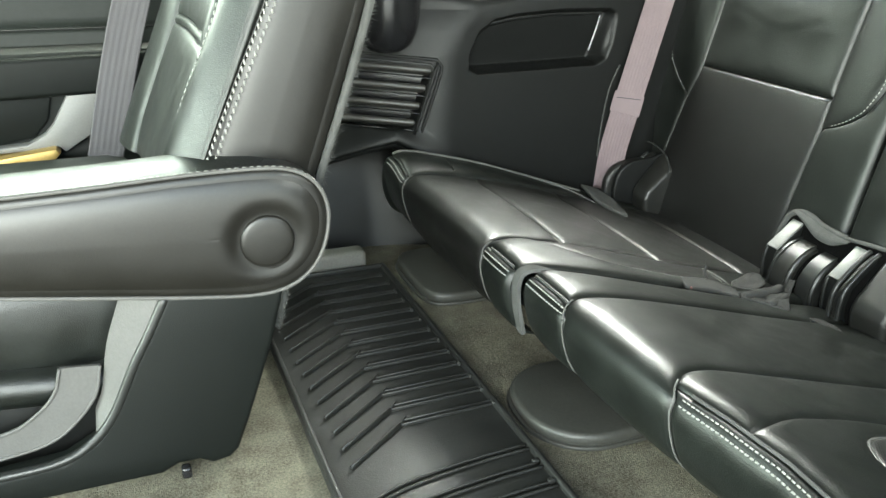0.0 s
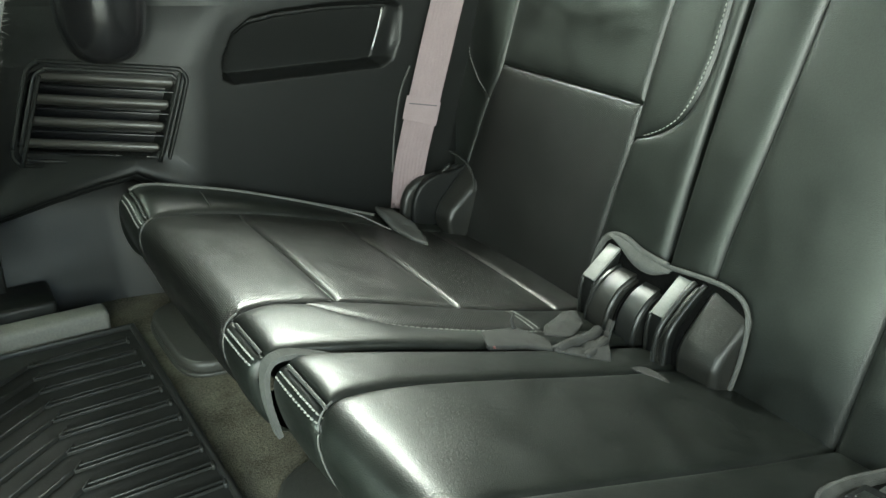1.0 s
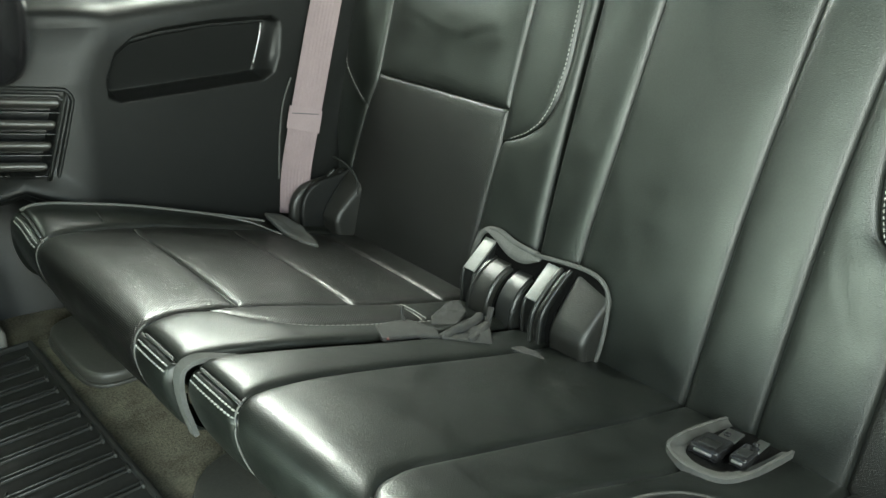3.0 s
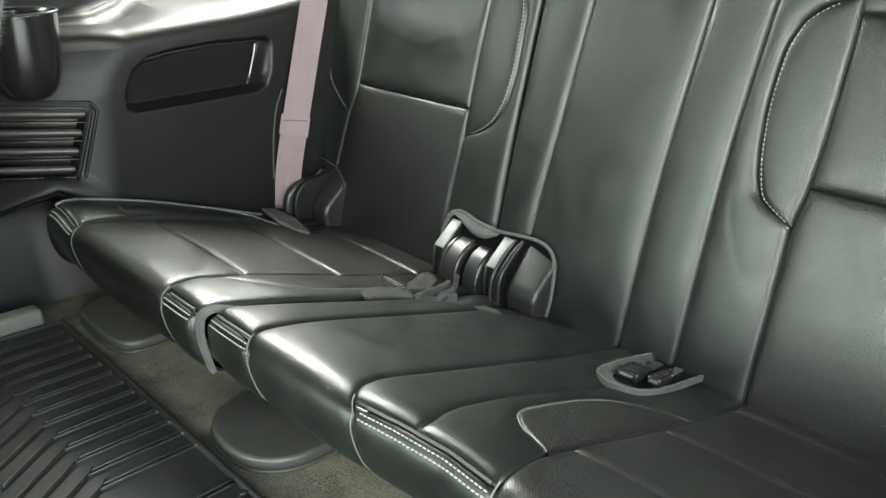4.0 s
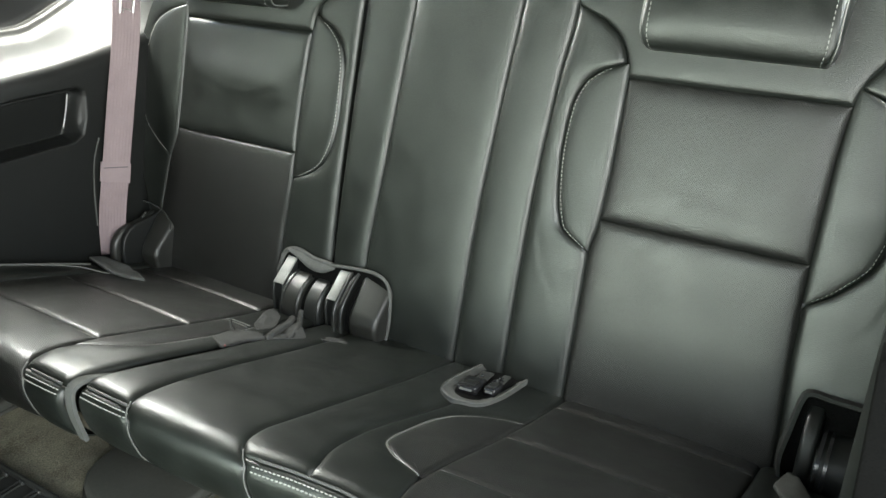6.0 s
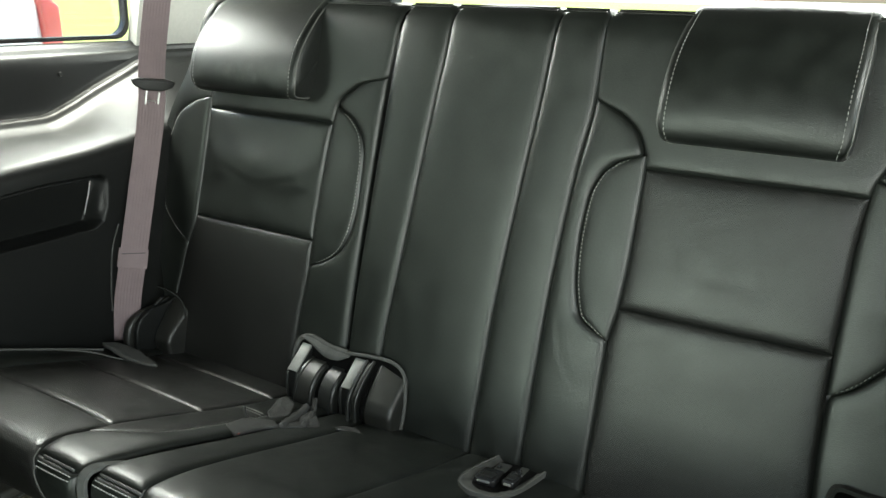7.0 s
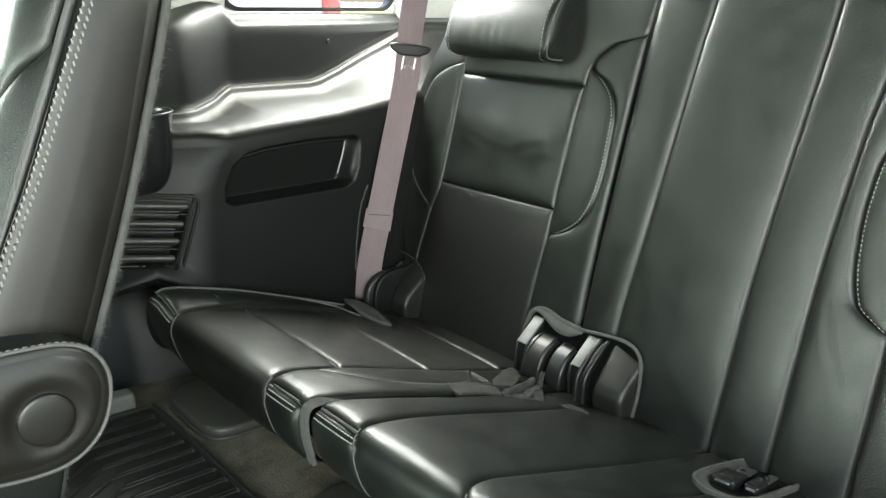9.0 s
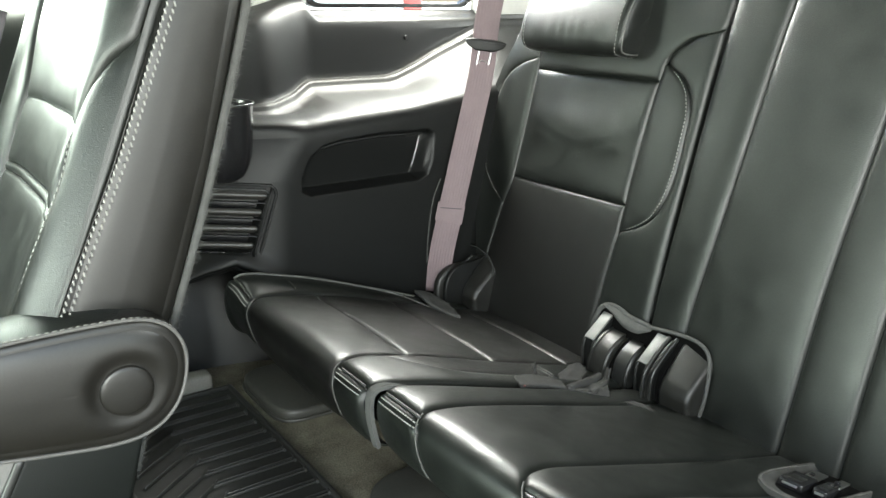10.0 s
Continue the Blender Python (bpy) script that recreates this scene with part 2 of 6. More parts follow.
def smooth_line(pts, n, closed=False):
    """n points along a Catmull-Rom curve through pts, evenly spaced by length."""
    p = np.asarray(pts, float)
    ext = np.vstack([p[-1], p, p[0], p[1]]) if closed else np.vstack([2 * p[0] - p[1], p, 2 * p[-1] - p[-2]])
    out = []
    for i in range(len(ext) - 3):
        a, b, c, d = ext[i : i + 4]
        for t in np.linspace(0, 1, 16, endpoint=False):
            out.append(0.5 * (2 * b + (c - a) * t + (2 * a - 5 * b + 4 * c - d) * t**2 + (3 * b - a - 3 * c + d) * t**3))
    out.append(ext[-2])
    out = np.array(out)
    s = np.r_[0, np.cumsum(np.linalg.norm(np.diff(out, axis=0), axis=1))]
    at = np.linspace(0, s[-1], n)
    return np.stack([np.interp(at, s, out[:, k]) for k in range(p.shape[1])], 1)


def tube(name, pts, radius, mat, parent=None, label="", n=8, count=None):
    """A round cord along a smooth line."""
    p = smooth_line(pts, count or max(6, 6 * len(pts)))
    t = np.gradient(p, axis=0)
    t /= np.linalg.norm(t, axis=1)[:, None]
    ref = np.array([0.31, 0.2, 0.93])
    a = np.cross(t, ref)
    a /= np.linalg.norm(a, axis=1)[:, None]
    b = np.cross(t, a)
    ang = np.linspace(0, 2 * np.pi, n, endpoint=False)
    ring = p[:, None] + radius * (a[:, None] * np.cos(ang)[None, :, None] + b[:, None] * np.sin(ang)[None, :, None])
    verts = ring.reshape(-1, 3)
    m = len(p)
    faces = [(i * n + j, i * n + (j + 1) % n, (i + 1) * n + (j + 1) % n, (i + 1) * n + j) for i in range(m - 1) for j in range(n)]
    faces += [tuple(range(n))[::-1], tuple(range((m - 1) * n, m * n))]
    return link_mesh(name, verts, faces, mat, parent, label)


def ribbon(name, pts, across, width, thick, mat, parent=None, label="", ribs=0, count=None):
    """A flat band along a line; across: its width's direction at the ends (one or two vectors). ribs: raised lines along it."""
    p = smooth_line(pts, count or 40)
    acr = np.asarray(across, float)
    acr = np.linspace(acr[0], acr[1], len(p)) if acr.ndim == 2 else np.tile(acr, (len(p), 1))
    t = np.gradient(p, axis=0)
    t /= np.linalg.norm(t, axis=1)[:, None]
    acr -= (acr * t).sum(1)[:, None] * t
    acr /= np.linalg.norm(acr, axis=1)[:, None]
    nrm = np.cross(t, acr)
    k = max(3, 4 * ribs + 1)
    u = np.linspace(-0.5, 0.5, k)
    h = thick / 2 + (0.00035 * np.sin(u * 2 * np.pi * ribs) if ribs else 0 * u)
    front = p[:, None] + acr[:, None] * (u * width)[None, :, None] + nrm[:, None] * h[None, :, None]
    back = p[:, None] + acr[:, None] * (u * width)[None, :, None] - nrm[:, None] * h[None, :, None]
    ring = np.concatenate([front, back[:, ::-1]], 1)
    n, m = ring.shape[1], len(p)
    faces = [(i * n + j, i * n + (j + 1) % n, (i + 1) * n + (j + 1) % n, (i + 1) * n + j) for i in range(m - 1) for j in range(n)]
    faces += [tuple(range(n))[::-1], tuple(range((m - 1) * n, m * n))]
    return link_mesh(name, ring.reshape(-1, 3), faces, mat, parent, label, smooth=ribs > 0)


def stitches(name, line, normals, mat, parent, length=0.0036, gap=0.0022, wide=0.0008, label="", slant=0.0):
    """A row of short raised threads along a dense line that lies on a surface."""
    line, normals = np.asarray(line), np.asarray(normals)
    s = np.r_[0, np.cumsum(np.linalg.norm(np.diff(line, axis=0), axis=1))]
    verts, faces = [], []
    at = gap / 2
    while at + length < s[-1]:
        mid = at + length / 2
        p = np.array([np.interp(mid, s, line[:, k]) for k in range(3)])
        q = np.array([np.interp(mid + 0.001, s, line[:, k]) for k in range(3)])
        nn = np.array([np.interp(mid, s, normals[:, k]) for k in range(3)])
        nn /= np.linalg.norm(nn)
        d = (q - p) / max(np.linalg.norm(q - p), 1e-9)
        side = np.cross(nn, d)
        if slant:
            d = d * math.cos(slant) + side * math.sin(slant)
            side = np.cross(nn, d)
        o = len(verts)
        for e, k, lift in ((-0.5, 0.55, 0.0), (-0.32, 1.0, 1.0), (0.32, 1.0, 1.0), (0.5, 0.55, 0.0)):
            c = p + d * length * e + nn * wide * 0.55 * lift
            verts += [c + side * wide * 0.5 * k, c - side * wide * 0.5 * k, c - side * wide * 0.42 * k - nn * wide, c + side * wide * 0.42 * k - nn * wide]
            verts[-4] = verts[-4] + 0 * nn
        for r in range(3):
            for j in range(4):
                faces.append((o + 4 * r + j, o + 4 * r + (j + 1) % 4, o + 4 * r + 4 + (j + 1) % 4, o + 4 * r + 4 + j))
        faces += [(o + 3, o + 2, o + 1, o), (o + 12, o + 13, o + 14, o + 15)]
        at += length + gap
    if not verts:
        return None
    ob = link_mesh(name, verts, faces, mat, parent, label)
    ob["kind"] = "stuff"
    return ob


# ---------- upholstery ----------
class Cover:
    """A padded surface: base(y, v) gives its points; v runs along the profile, in metres."""

    def __init__(self, base, flip=1.0):
        self.base, self.flip = base, flip

    def points(self, y, v):
        e = 0.0015
        p = self.base(y, v)
        a = self.base(y + e, v) - self.base(y - e, v)
        b = self.base(y, v + e) - self.base(y, v - e)
        n = np.cross(a, b) * self.flip
        return p, n / np.maximum(np.linalg.norm(n, axis=-1, keepdims=True), 1e-9)


def curve(pts):
    """y as a smooth function of v through (v, y)."""
    q = np.array(sorted(pts), float)
    if len(q) == 1:
        return lambda v: np.full_like(np.asarray(v, float), q[0, 1])
    d = np.diff(q[:, 1]) / np.maximum(np.diff(q[:, 0]), 1e-6)
    m = np.r_[d[0], np.where(d[1:] * d[:-1] > 0, 2 * d[1:] * d[:-1] / np.where(np.abs(d[1:] + d[:-1]) < 1e-9, 1, d[1:] + d[:-1]), 0), d[-1]]

    def at(v):
        v = np.clip(np.asarray(v, float), q[0, 0], q[-1, 0])
        i = np.clip(np.searchsorted(q[:, 0], v) - 1, 0, len(q) - 2)
        h = np.maximum(q[i + 1, 0] - q[i, 0], 1e-6)
        t = (v - q[i, 0]) / h
        return (2 * t**3 - 3 * t**2 + 1) * q[i, 1] + (t**3 - 2 * t**2 + t) * h * m[i] + (3 * t**2 - 2 * t**3) * q[i + 1, 1] + (t**3 - t**2) * h * m[i + 1]

    return at


def undulation(y, v):
    """The slack of stretched leather: slow swells and a few faint creases."""
    slow = np.sin(21 * y + 9 * v + 0.7 + 1.3 * np.sin(5 * v + 3 * y)) * np.sin(13 * v - 11 * y + 1.9 + 1.1 * np.sin(7 * y))
    fast = np.sin(83 * y - 47 * v + 2.1 * np.sin(13 * v)) * np.sin(71 * v + 29 * y + 1.7 * np.sin(17 * y))
    return 0.00025 * slow + 0.00005 * fast


def panel(name, cover, lo, hi, v0, v1, mat, parent, label="", dips="lhbt", puff=0.007, depth=0.005, reach=0.011, step=0.0042, rows=(), sag=None, crown=0.0015, cord=(), thread=(0.0036, 0.0022, 0.0008)):
    """A sewn panel between the lines y = lo(v) and y = hi(v). dips: the sides at which it is sewn down (l, h, b: low v, t: high v).
    rows: stitches (side, offset, v from, v to, slant); cord: sides along which a welt runs (side, v from, v to)."""
    puff, reach = 0.42 * puff, 0.58 * reach
    nv = max(8, int((v1 - v0) / step))
    sv = np.linspace(0, 1, nv + 1)
    vv = v0 + (v1 - v0) * (0.4 * sv + 0.6 * (0.5 - 0.5 * np.cos(np.pi * sv)))
    width = float(np.max(np.abs(hi(vv) - lo(vv))))
    nu = max(8, int(width / step))
    su = np.linspace(0, 1, nu + 1)
    uu = 0.35 * su + 0.65 * (0.5 - 0.5 * np.cos(np.pi * su))

    def height(y, v):
        a, b = lo(v), hi(v)
        k, d = np.ones_like(y), np.full_like(y, 1.0)
        for side, off in (("l", y - a), ("h", b - y), ("b", v - v0), ("t", v1 - v)):
            if side in dips:
                off = np.maximum(off, 0)
                k, d = k * (1 - np.exp(-off / reach)), np.minimum(d, off)
        return puff * k - 0.75 * depth * np.exp(-d / 0.0022) + crown * (1 - (2 * (y - a) / np.maximum(b - a, 1e-4) - 1) ** 2) * np.minimum(1, (b - a) / 0.08) + undulation(y, v) + (sag(y, v) if sag else 0)

    def surface(y, v):
        p, n = cover.points(y, v)
        return p + n * height(y, v)[..., None], n

    V = np.repeat(vv[:, None], nu + 1, 1)
    Y = lo(V) + (hi(V) - lo(V)) * uu[None]
    P, _ = surface(Y, V)
    w = nu + 1
    faces = [(i * w + j, i * w + j + 1, (i + 1) * w + j + 1, (i + 1) * w + j) for i in range(nv) for j in range(nu)]
    ob = link_mesh(name, P.reshape(-1, 3), faces, mat, parent, label, uv=np.stack([Y.ravel(), V.ravel()], 1))
    for side, off, a, b, slant in rows:
        v = np.linspace(a, b, 160)
        if side in "lh":
            y = lo(v) + off if side == "l" else hi(v) - off
        else:
            v, y = np.full(160, (v0 + off) if side == "b" else (v1 - off)), np.linspace(a, b, 160)
        pp, nn = surface(y, v)
        stitches("stitching", pp + nn * 0.0004, nn, THREAD, ob, *thread, slant=slant, label="pale contrast stitching")
    for side, a, b in cord:
        v = np.linspace(a, b, 24)
        if side in "lh":
            y = lo(v) if side == "l" else hi(v)
        else:
            v, y = np.full(24, v0 if side == "b" else v1), np.linspace(a, b, 24)
        pp, nn = surface(y, v)
        tube("piping", pp + nn * 0.0015, 0.0016, PIPING, ob, "pale piped seam edge", n=6, count=60)
    return ob


def profile_cover(pts, n=400, bend=None, flip=1.0):
    """A cover whose section (x, z) runs through pts; bend(y, v, p) may shift it. Also gives the section's points and lengths."""
    line = smooth_line(pts, n)
    s = np.r_[0, np.cumsum(np.linalg.norm(np.diff(line, axis=0), axis=1))]
    ext_s = np.r_[s[0] - 0.1, s, s[-1] + 0.1]
    a, b = line[0] - (line[1] - line[0]) / (s[1] - s[0]) * 0.1, line[-1] + (line[-1] - line[-2]) / (s[-1] - s[-2]) * 0.1
    ext = np.vstack([a, line, b])

    def base(y, v):
        x, z = np.interp(v, ext_s, ext[:, 0]), np.interp(v, ext_s, ext[:, 1])
        p = np.stack([x, y + 0 * x, z], -1)
        return bend(y, v, p) if bend else p

    return Cover(base, flip), line, s


def grid_solid(name, P, mat, parent=None, label="", back=None, uv=None):
    """A sheet of points P[i][j] with a thickness towards back (a vector)."""
    P = np.asarray(P, float)
    ni, nj = P.shape[:2]
    verts = np.concatenate([P.reshape(-1, 3), (P + np.asarray(back)).reshape(-1, 3)])
    o = ni * nj
    faces = []
    for i in range(ni - 1):
        for j in range(nj - 1):
            q = (i * nj + j, i * nj + j + 1, (i + 1) * nj + j + 1, (i + 1) * nj + j)
            faces += [q, tuple(k + o for k in q[::-1])]
    rim = [i * nj for i in range(ni)] + [(ni - 1) * nj + j for j in range(1, nj)] + [i * nj + nj - 1 for i in range(ni - 2, -1, -1)] + [j for j in range(nj - 2, 0, -1)]
    for a, b in zip(rim, rim[1:] + rim[:1]):
        faces.append((a, b, b + o, a + o))
    ob = link_mesh(name, verts, faces, mat, parent, label)
    ob.data.set_sharp_from_angle(angle=radians(50))
    return ob


# floor pan with carpet
def carpet_height(x, y):
    return 0.0015 * noise.noise(Vector((x * 9, y * 9, 0))) + 0.0012 * noise.noise(Vector((x * 60, y * 60, 3)))


xs, ys = np.arange(-1.6, 1.72, 0.02), np.arange(-0.12, 1.42, 0.02)
floor = grid_solid("floor", [[(x, y, carpet_height(x, y)) for y in ys] for x in xs], CARPET, back=(0, 0, -0.04))
tagged(floor, "grey-beige cut-pile carpet on the car floor", "floor", kind="structure")

# roof, rear hatch, front bulkhead
def roof_z(x, y):
    return 1.08 - 0.08 * abs((y - 0.66) / 0.86) ** 3 - 0.03 * max(0, x - 1.0)


roof = grid_solid("ceiling", [[(x, y, roof_z(x, y)) for y in np.linspace(-0.14, 1.46, 25)] for x in np.linspace(-1.3, 1.75, 40)], HEADLINER_DARK, back=(0, 0, 0.04))
tagged(roof, "grey fabric headliner under the roof", "ceiling", kind="structure")


def wall_with_hole(name, x, y0, y1, z0, z1, hole, thick, mat, label):
    """A cross wall at x with a rectangular opening (y0, y1, z0, z1)."""
    bm = bmesh.new()
    a, b, c, d = hole
    for ya, yb, za, zb in ((y0, y1, z0, c), (y0, y1, d, z1), (y0, a, c, d), (b, y1, c, d)):
        rbox(bm, (x, (ya + yb) / 2, (za + zb) / 2), (thick, yb - ya, zb - za), 0)
    return tagged(part(name, bm, mat, smooth=False), label, "wall", kind="structure")


wall_with_hole("wall_rear", 1.74, -0.14, 1.46, -0.04, 1.03, (0.02, 1.30, 0.68, 0.97), 0.05, PLASTIC, "black trimmed tailgate with a glass opening")
wall_with_hole("wall_front", -1.62, -0.14, 1.46, -0.04, 1.03, (-0.05, 1.37, 0.19, 0.80), 0.05, PLASTIC, "dark dashboard wall below the windshield opening")


# ---------- rear quarter trim on the far side ----------
def smoothstep(a, b, x):
    t = np.clip((x - a) / (b - a), 0, 1)
    return t * t * (3 - 2 * t)


def quarter_section(x):
    """The trim's section (y, z) at x, from the floor to the window sill."""
    low = 1 - smoothstep(0.44, 0.60, x)
    rise = float(np.interp(x, [0.3, 0.55, 0.61, 0.66, 0.70, 0.87, 0.89, 0.935, 0.99, 1.06, 1.10, 1.16], [0.450, 0.450, 0.452, 0.463, 0.482, 0.483, 0.486, 0.503, 0.528, 0.556, 0.574, 0.590]))
    pillar = 1 - smoothstep(0.58, 0.72, x)
    deep = 1.502 - 0.060 * pillar
    edge = float(np.interp(x, [0.3, 0.52, 0.61, 0.71, 0.82, 0.94, 1.06, 1.3], [0.434, 0.436, 0.433, 0.441, 0.448, 0.463, 0.484, 0.505]))
    kink = float(np.interp(x, [0.30, 0.37, 0.43, 0.47, 0.52, 0.60, 0.80], [0.142, 0.168, 0.188, 0.198, 0.17, 0.10, 0.05]))
    lip = deep - 0.016 + 0.004 * pillar
    up = 0.034 * smoothstep(0.560, 0.712, x) * (1 - smoothstep(0.706, 0.738, x))
    return [
        (1.345 + 0.035 * low, 0.0), (1.335 + 0.060 * low, 0.4 * kink), (1.314 + 0.078 * low, kink - 0.012), (1.302 - 0.026 * low, kink + 0.006), (1.298, kink + 0.055),
        (1.299, 0.385), (1.301, edge - 0.024), (1.306, edge - 0.010), (1.318, edge + 0.000), (1.345, edge + 0.006),
        (1.385, edge + 0.30 * (rise - edge)), (lip - 0.032, rise - 0.022), (lip - 0.008, rise - 0.0115), (lip, rise - 0.001), (lip + 0.006, rise + 0.002), (deep - 0.004, rise + 0.003),
        (deep, rise + 0.012), (deep, 0.5 * (rise + 0.59)), (deep + 0.004 * pillar, 0.580), (deep + 0.006 + 0.006 * pillar, 0.594 + 0.6 * up), (deep + 0.03, 0.603 + up), (1.545, 0.612 + up), (1.56, 0.612 + up)]


POCKET = [(0.592, 0.318), (0.594, 0.342), (0.609, 0.374), (0.635, 0.392), (0.675, 0.399), (0.75, 0.404), (0.846, 0.403), (0.858, 0.397), (0.860, 0.387), (0.855, 0.347), (0.844, 0.322), (0.826, 0.314), (0.72, 0.312), (0.606, 0.3105)]


VENT = [(0.350, 0.220), (0.340, 0.230), (0.362, 0.322), (0.374, 0.332), (0.527, 0.331), (0.534, 0.323), (0.510, 0.238), (0.498, 0.223)]
VENT = [(x, z - 0.085 * (x - 0.45)) for x, z in VENT]


def inside_depth(poly, x, z):
    """Signed distance to an outline: positive inside."""
    p = np.asarray(poly)
    q = np.roll(p, -1, 0)
    d, hit = 1e9, False
    for (ax, az), (bx, bz) in zip(p, q):
        t = max(0.0, min(1.0, ((x - ax) * (bx - ax) + (z - az) * (bz - az)) / ((bx - ax) ** 2 + (bz - az) ** 2)))
        d = min(d, math.hypot(x - ax - t * (bx - ax), z - az - t * (bz - az)))
        if (az > z) != (bz > z) and x < (bx - ax) * (z - az) / (bz - az) + ax:
            hit = not hit
    return d if hit else -d


SECTION_STEPS = [3, 4, 4, 18, 175, 24, 6, 5, 5, 6, 7, 5, 5, 4, 4, 5, 6, 6, 5, 5, 4, 3]


def section_points(pts, steps):
    """Points on a curve through pts, so many to each stretch."""
    p = np.asarray(pts, float)
    ext = np.vstack([2 * p[0] - p[1], p, 2 * p[-1] - p[-2]])
    out = []
    for i, k in enumerate(steps):
        a, b, c, d = ext[i : i + 4]
        m0, m1 = 0.5 * (c - a), 0.5 * (d - b)
        most = np.linalg.norm(c - b)
        m0, m1 = m0 * min(1, most / max(np.linalg.norm(m0), 1e-9)), m1 * min(1, most / max(np.linalg.norm(m1), 1e-9))
        for t in np.linspace(0, 1, k, endpoint=False):
            out.append((2 * t**3 - 3 * t**2 + 1) * b + (t**3 - 2 * t**2 + t) * m0 + (3 * t**2 - 2 * t**3) * c + (t**3 - t**2) * m1)
    out.append(p[-1])
    return out


def front_turn(x, z=0.3):
    """The trim's front part turns away from the cabin, ahead of the pocket."""
    d = float(np.interp(z, [0.20, 0.34, 0.38, 0.41, 0.43], [0.565, 0.572, 0.592, 0.612, 0.600])) - x
    return 0.40 * (d * d / 0.08 if 0 < d < 0.04 else max(0.0, d - 0.02))


def quarter_panel(name, mirror, x0, x1, label):
    xs = np.r_[np.arange(x0, 0.325, 0.012), np.arange(0.325, 0.88, 0.0023), np.arange(0.88, x1, 0.012), x1]
    xs = xs[(xs >= x0) & (xs <= x1)]
    rows = []
    for x in xs:
        sec = section_points(quarter_section(x), SECTION_STEPS)
        row = []
        for y, z in sec:
            if 0.29 < z < 0.42 and y < 1.32 and 0.58 < x < 0.88 and not mirror:
                k = inside_depth(POCKET, x, z)
                end = float(np.interp(z, [0.317, 0.389], [0.843, 0.860])) - x
                y += (0.020 + 0.20 * (0.405 - z)) * smoothstep(-0.003, 0.007, k) * (0.25 + 0.75 * smoothstep(0.002, 0.020, end))
            if 0.19 < z < 0.36 and y < 1.32 and 0.32 < x < 0.57 and not mirror:
                y += 0.040 * smoothstep(0.004, 0.010, inside_depth(VENT, x, z))
            y += front_turn(x, z) * smoothstep(1.44, 1.34, y) * smoothstep(0.06, 0.15, z) if not mirror else 0.0
            row.append((x, 1.32 - y if mirror else y, z))
        rows.append(row)
    ob = grid_solid(name, rows, PLASTIC, back=(0, -0.02 if mirror else 0.02, -0.012))
    return tagged(ob, label, "trim panel", kind="structure")


wall_far = quarter_panel("wall_far", False, 0.30, 1.74, "black moulded plastic quarter trim with a ledge and a recessed pocket")
wall_near = quarter_panel("wall_near", True, 0.66, 1.74, "black moulded plastic quarter trim on the door side")

# door-jamb face that closes the front end of the far quarter trim
jamb = part("trim_jamb", prism([(1.378, 0.150), (1.378, 0.40), (1.39, 0.435), (1.42, 0.455), (1.46, 0.60), (1.56, 0.62), (1.56, 0.0), (1.368, 0.0), (1.368, 0.10)], 0, 0.255, 0.2995, 0.004), PLASTIC)
tagged(jamb, "black plastic door jamb trim behind the side door", "trim", kind="structure")

# Near-black all over, darker than the trim it adjoins.
jamb_near = part("trim_jamb_near", prism([(0.0, 0.0), (0.018, 0.40), (-0.02, 0.46), (-0.14, 0.60), (-0.24, 0.62), (-0.24, 0.0)], 0, 0.615, 0.659, 0.006), BLACK_SHADE)
tagged(jamb_near, "matt black door jamb beside the open doorway", "trim", kind="structure")

# pocket insert details
pk = thing("side_pocket", "black recessed side pocket with a thin pale edge strip", "pocket")
tube("edge_strip", [(0.8385, 1.3185, 0.393), (0.8335, 1.3195, 0.370), (0.823, 1.3225, 0.333)], 0.0013, STEEL, pk, "thin pale edge strip", n=6)

# quarter windows and pillars
def side_window(name, y, out, x0, x1, z0, z1, label):
    """Glass with a dark rounded surround; out: the direction outward."""
    win = thing(name, label, "window", kind="structure")
    r, k = 0.035, 8
    c = [(x1 - r, z1 - r, 0), (x0 + r, z1 - r, 90), (x0 + r, z0 + r, 180), (x1 - r, z0 + r, 270)]
    inner = [(cx + r * math.cos(radians(a + 90 * i / k)), cz + r * math.sin(radians(a + 90 * i / k))) for cx, cz, a in c for i in range(k + 1)]
    mid = ((x0 + x1) / 2, (z0 + z1) / 2)
    outer = [(px + 0.008 * np.sign(px - mid[0]), pz + 0.008 * np.sign(pz - mid[1])) for px, pz in inner]
    n = len(inner)
    V = [(px, y, pz) for px, pz in inner] + [(px, y, pz) for px, pz in outer] + [(px, y + out * 0.02, pz) for px, pz in inner] + [(px, y + out * 0.02, pz) for px, pz in outer]
    F = []
    for i in range(n):
        j = (i + 1) % n
        F += [(i, j, n + j, n + i), (2 * n + i, 3 * n + i, 3 * n + j, 2 * n + j), (i, 2 * n + i, 2 * n + j, j), (n + i, n + j, 3 * n + j, 3 * n + i)]
    link_mesh("window_frame", V, F, GLOSS, win, smooth=False)
    pane = part("pane", prism(inner, 1, y + out * 0.010, y + out * 0.014), GLASS, win, smooth=False)
    pane.visible_shadow = False
    return win


side_window("window_1", 1.545, 1, 0.728, 1.116, 0.624, 0.985, "quarter window with clear glass and a dark seal")
side_window("window_2", -0.225, -1, 0.742, 1.112, 0.622, 0.985, "quarter window on the door side with a dark seal")


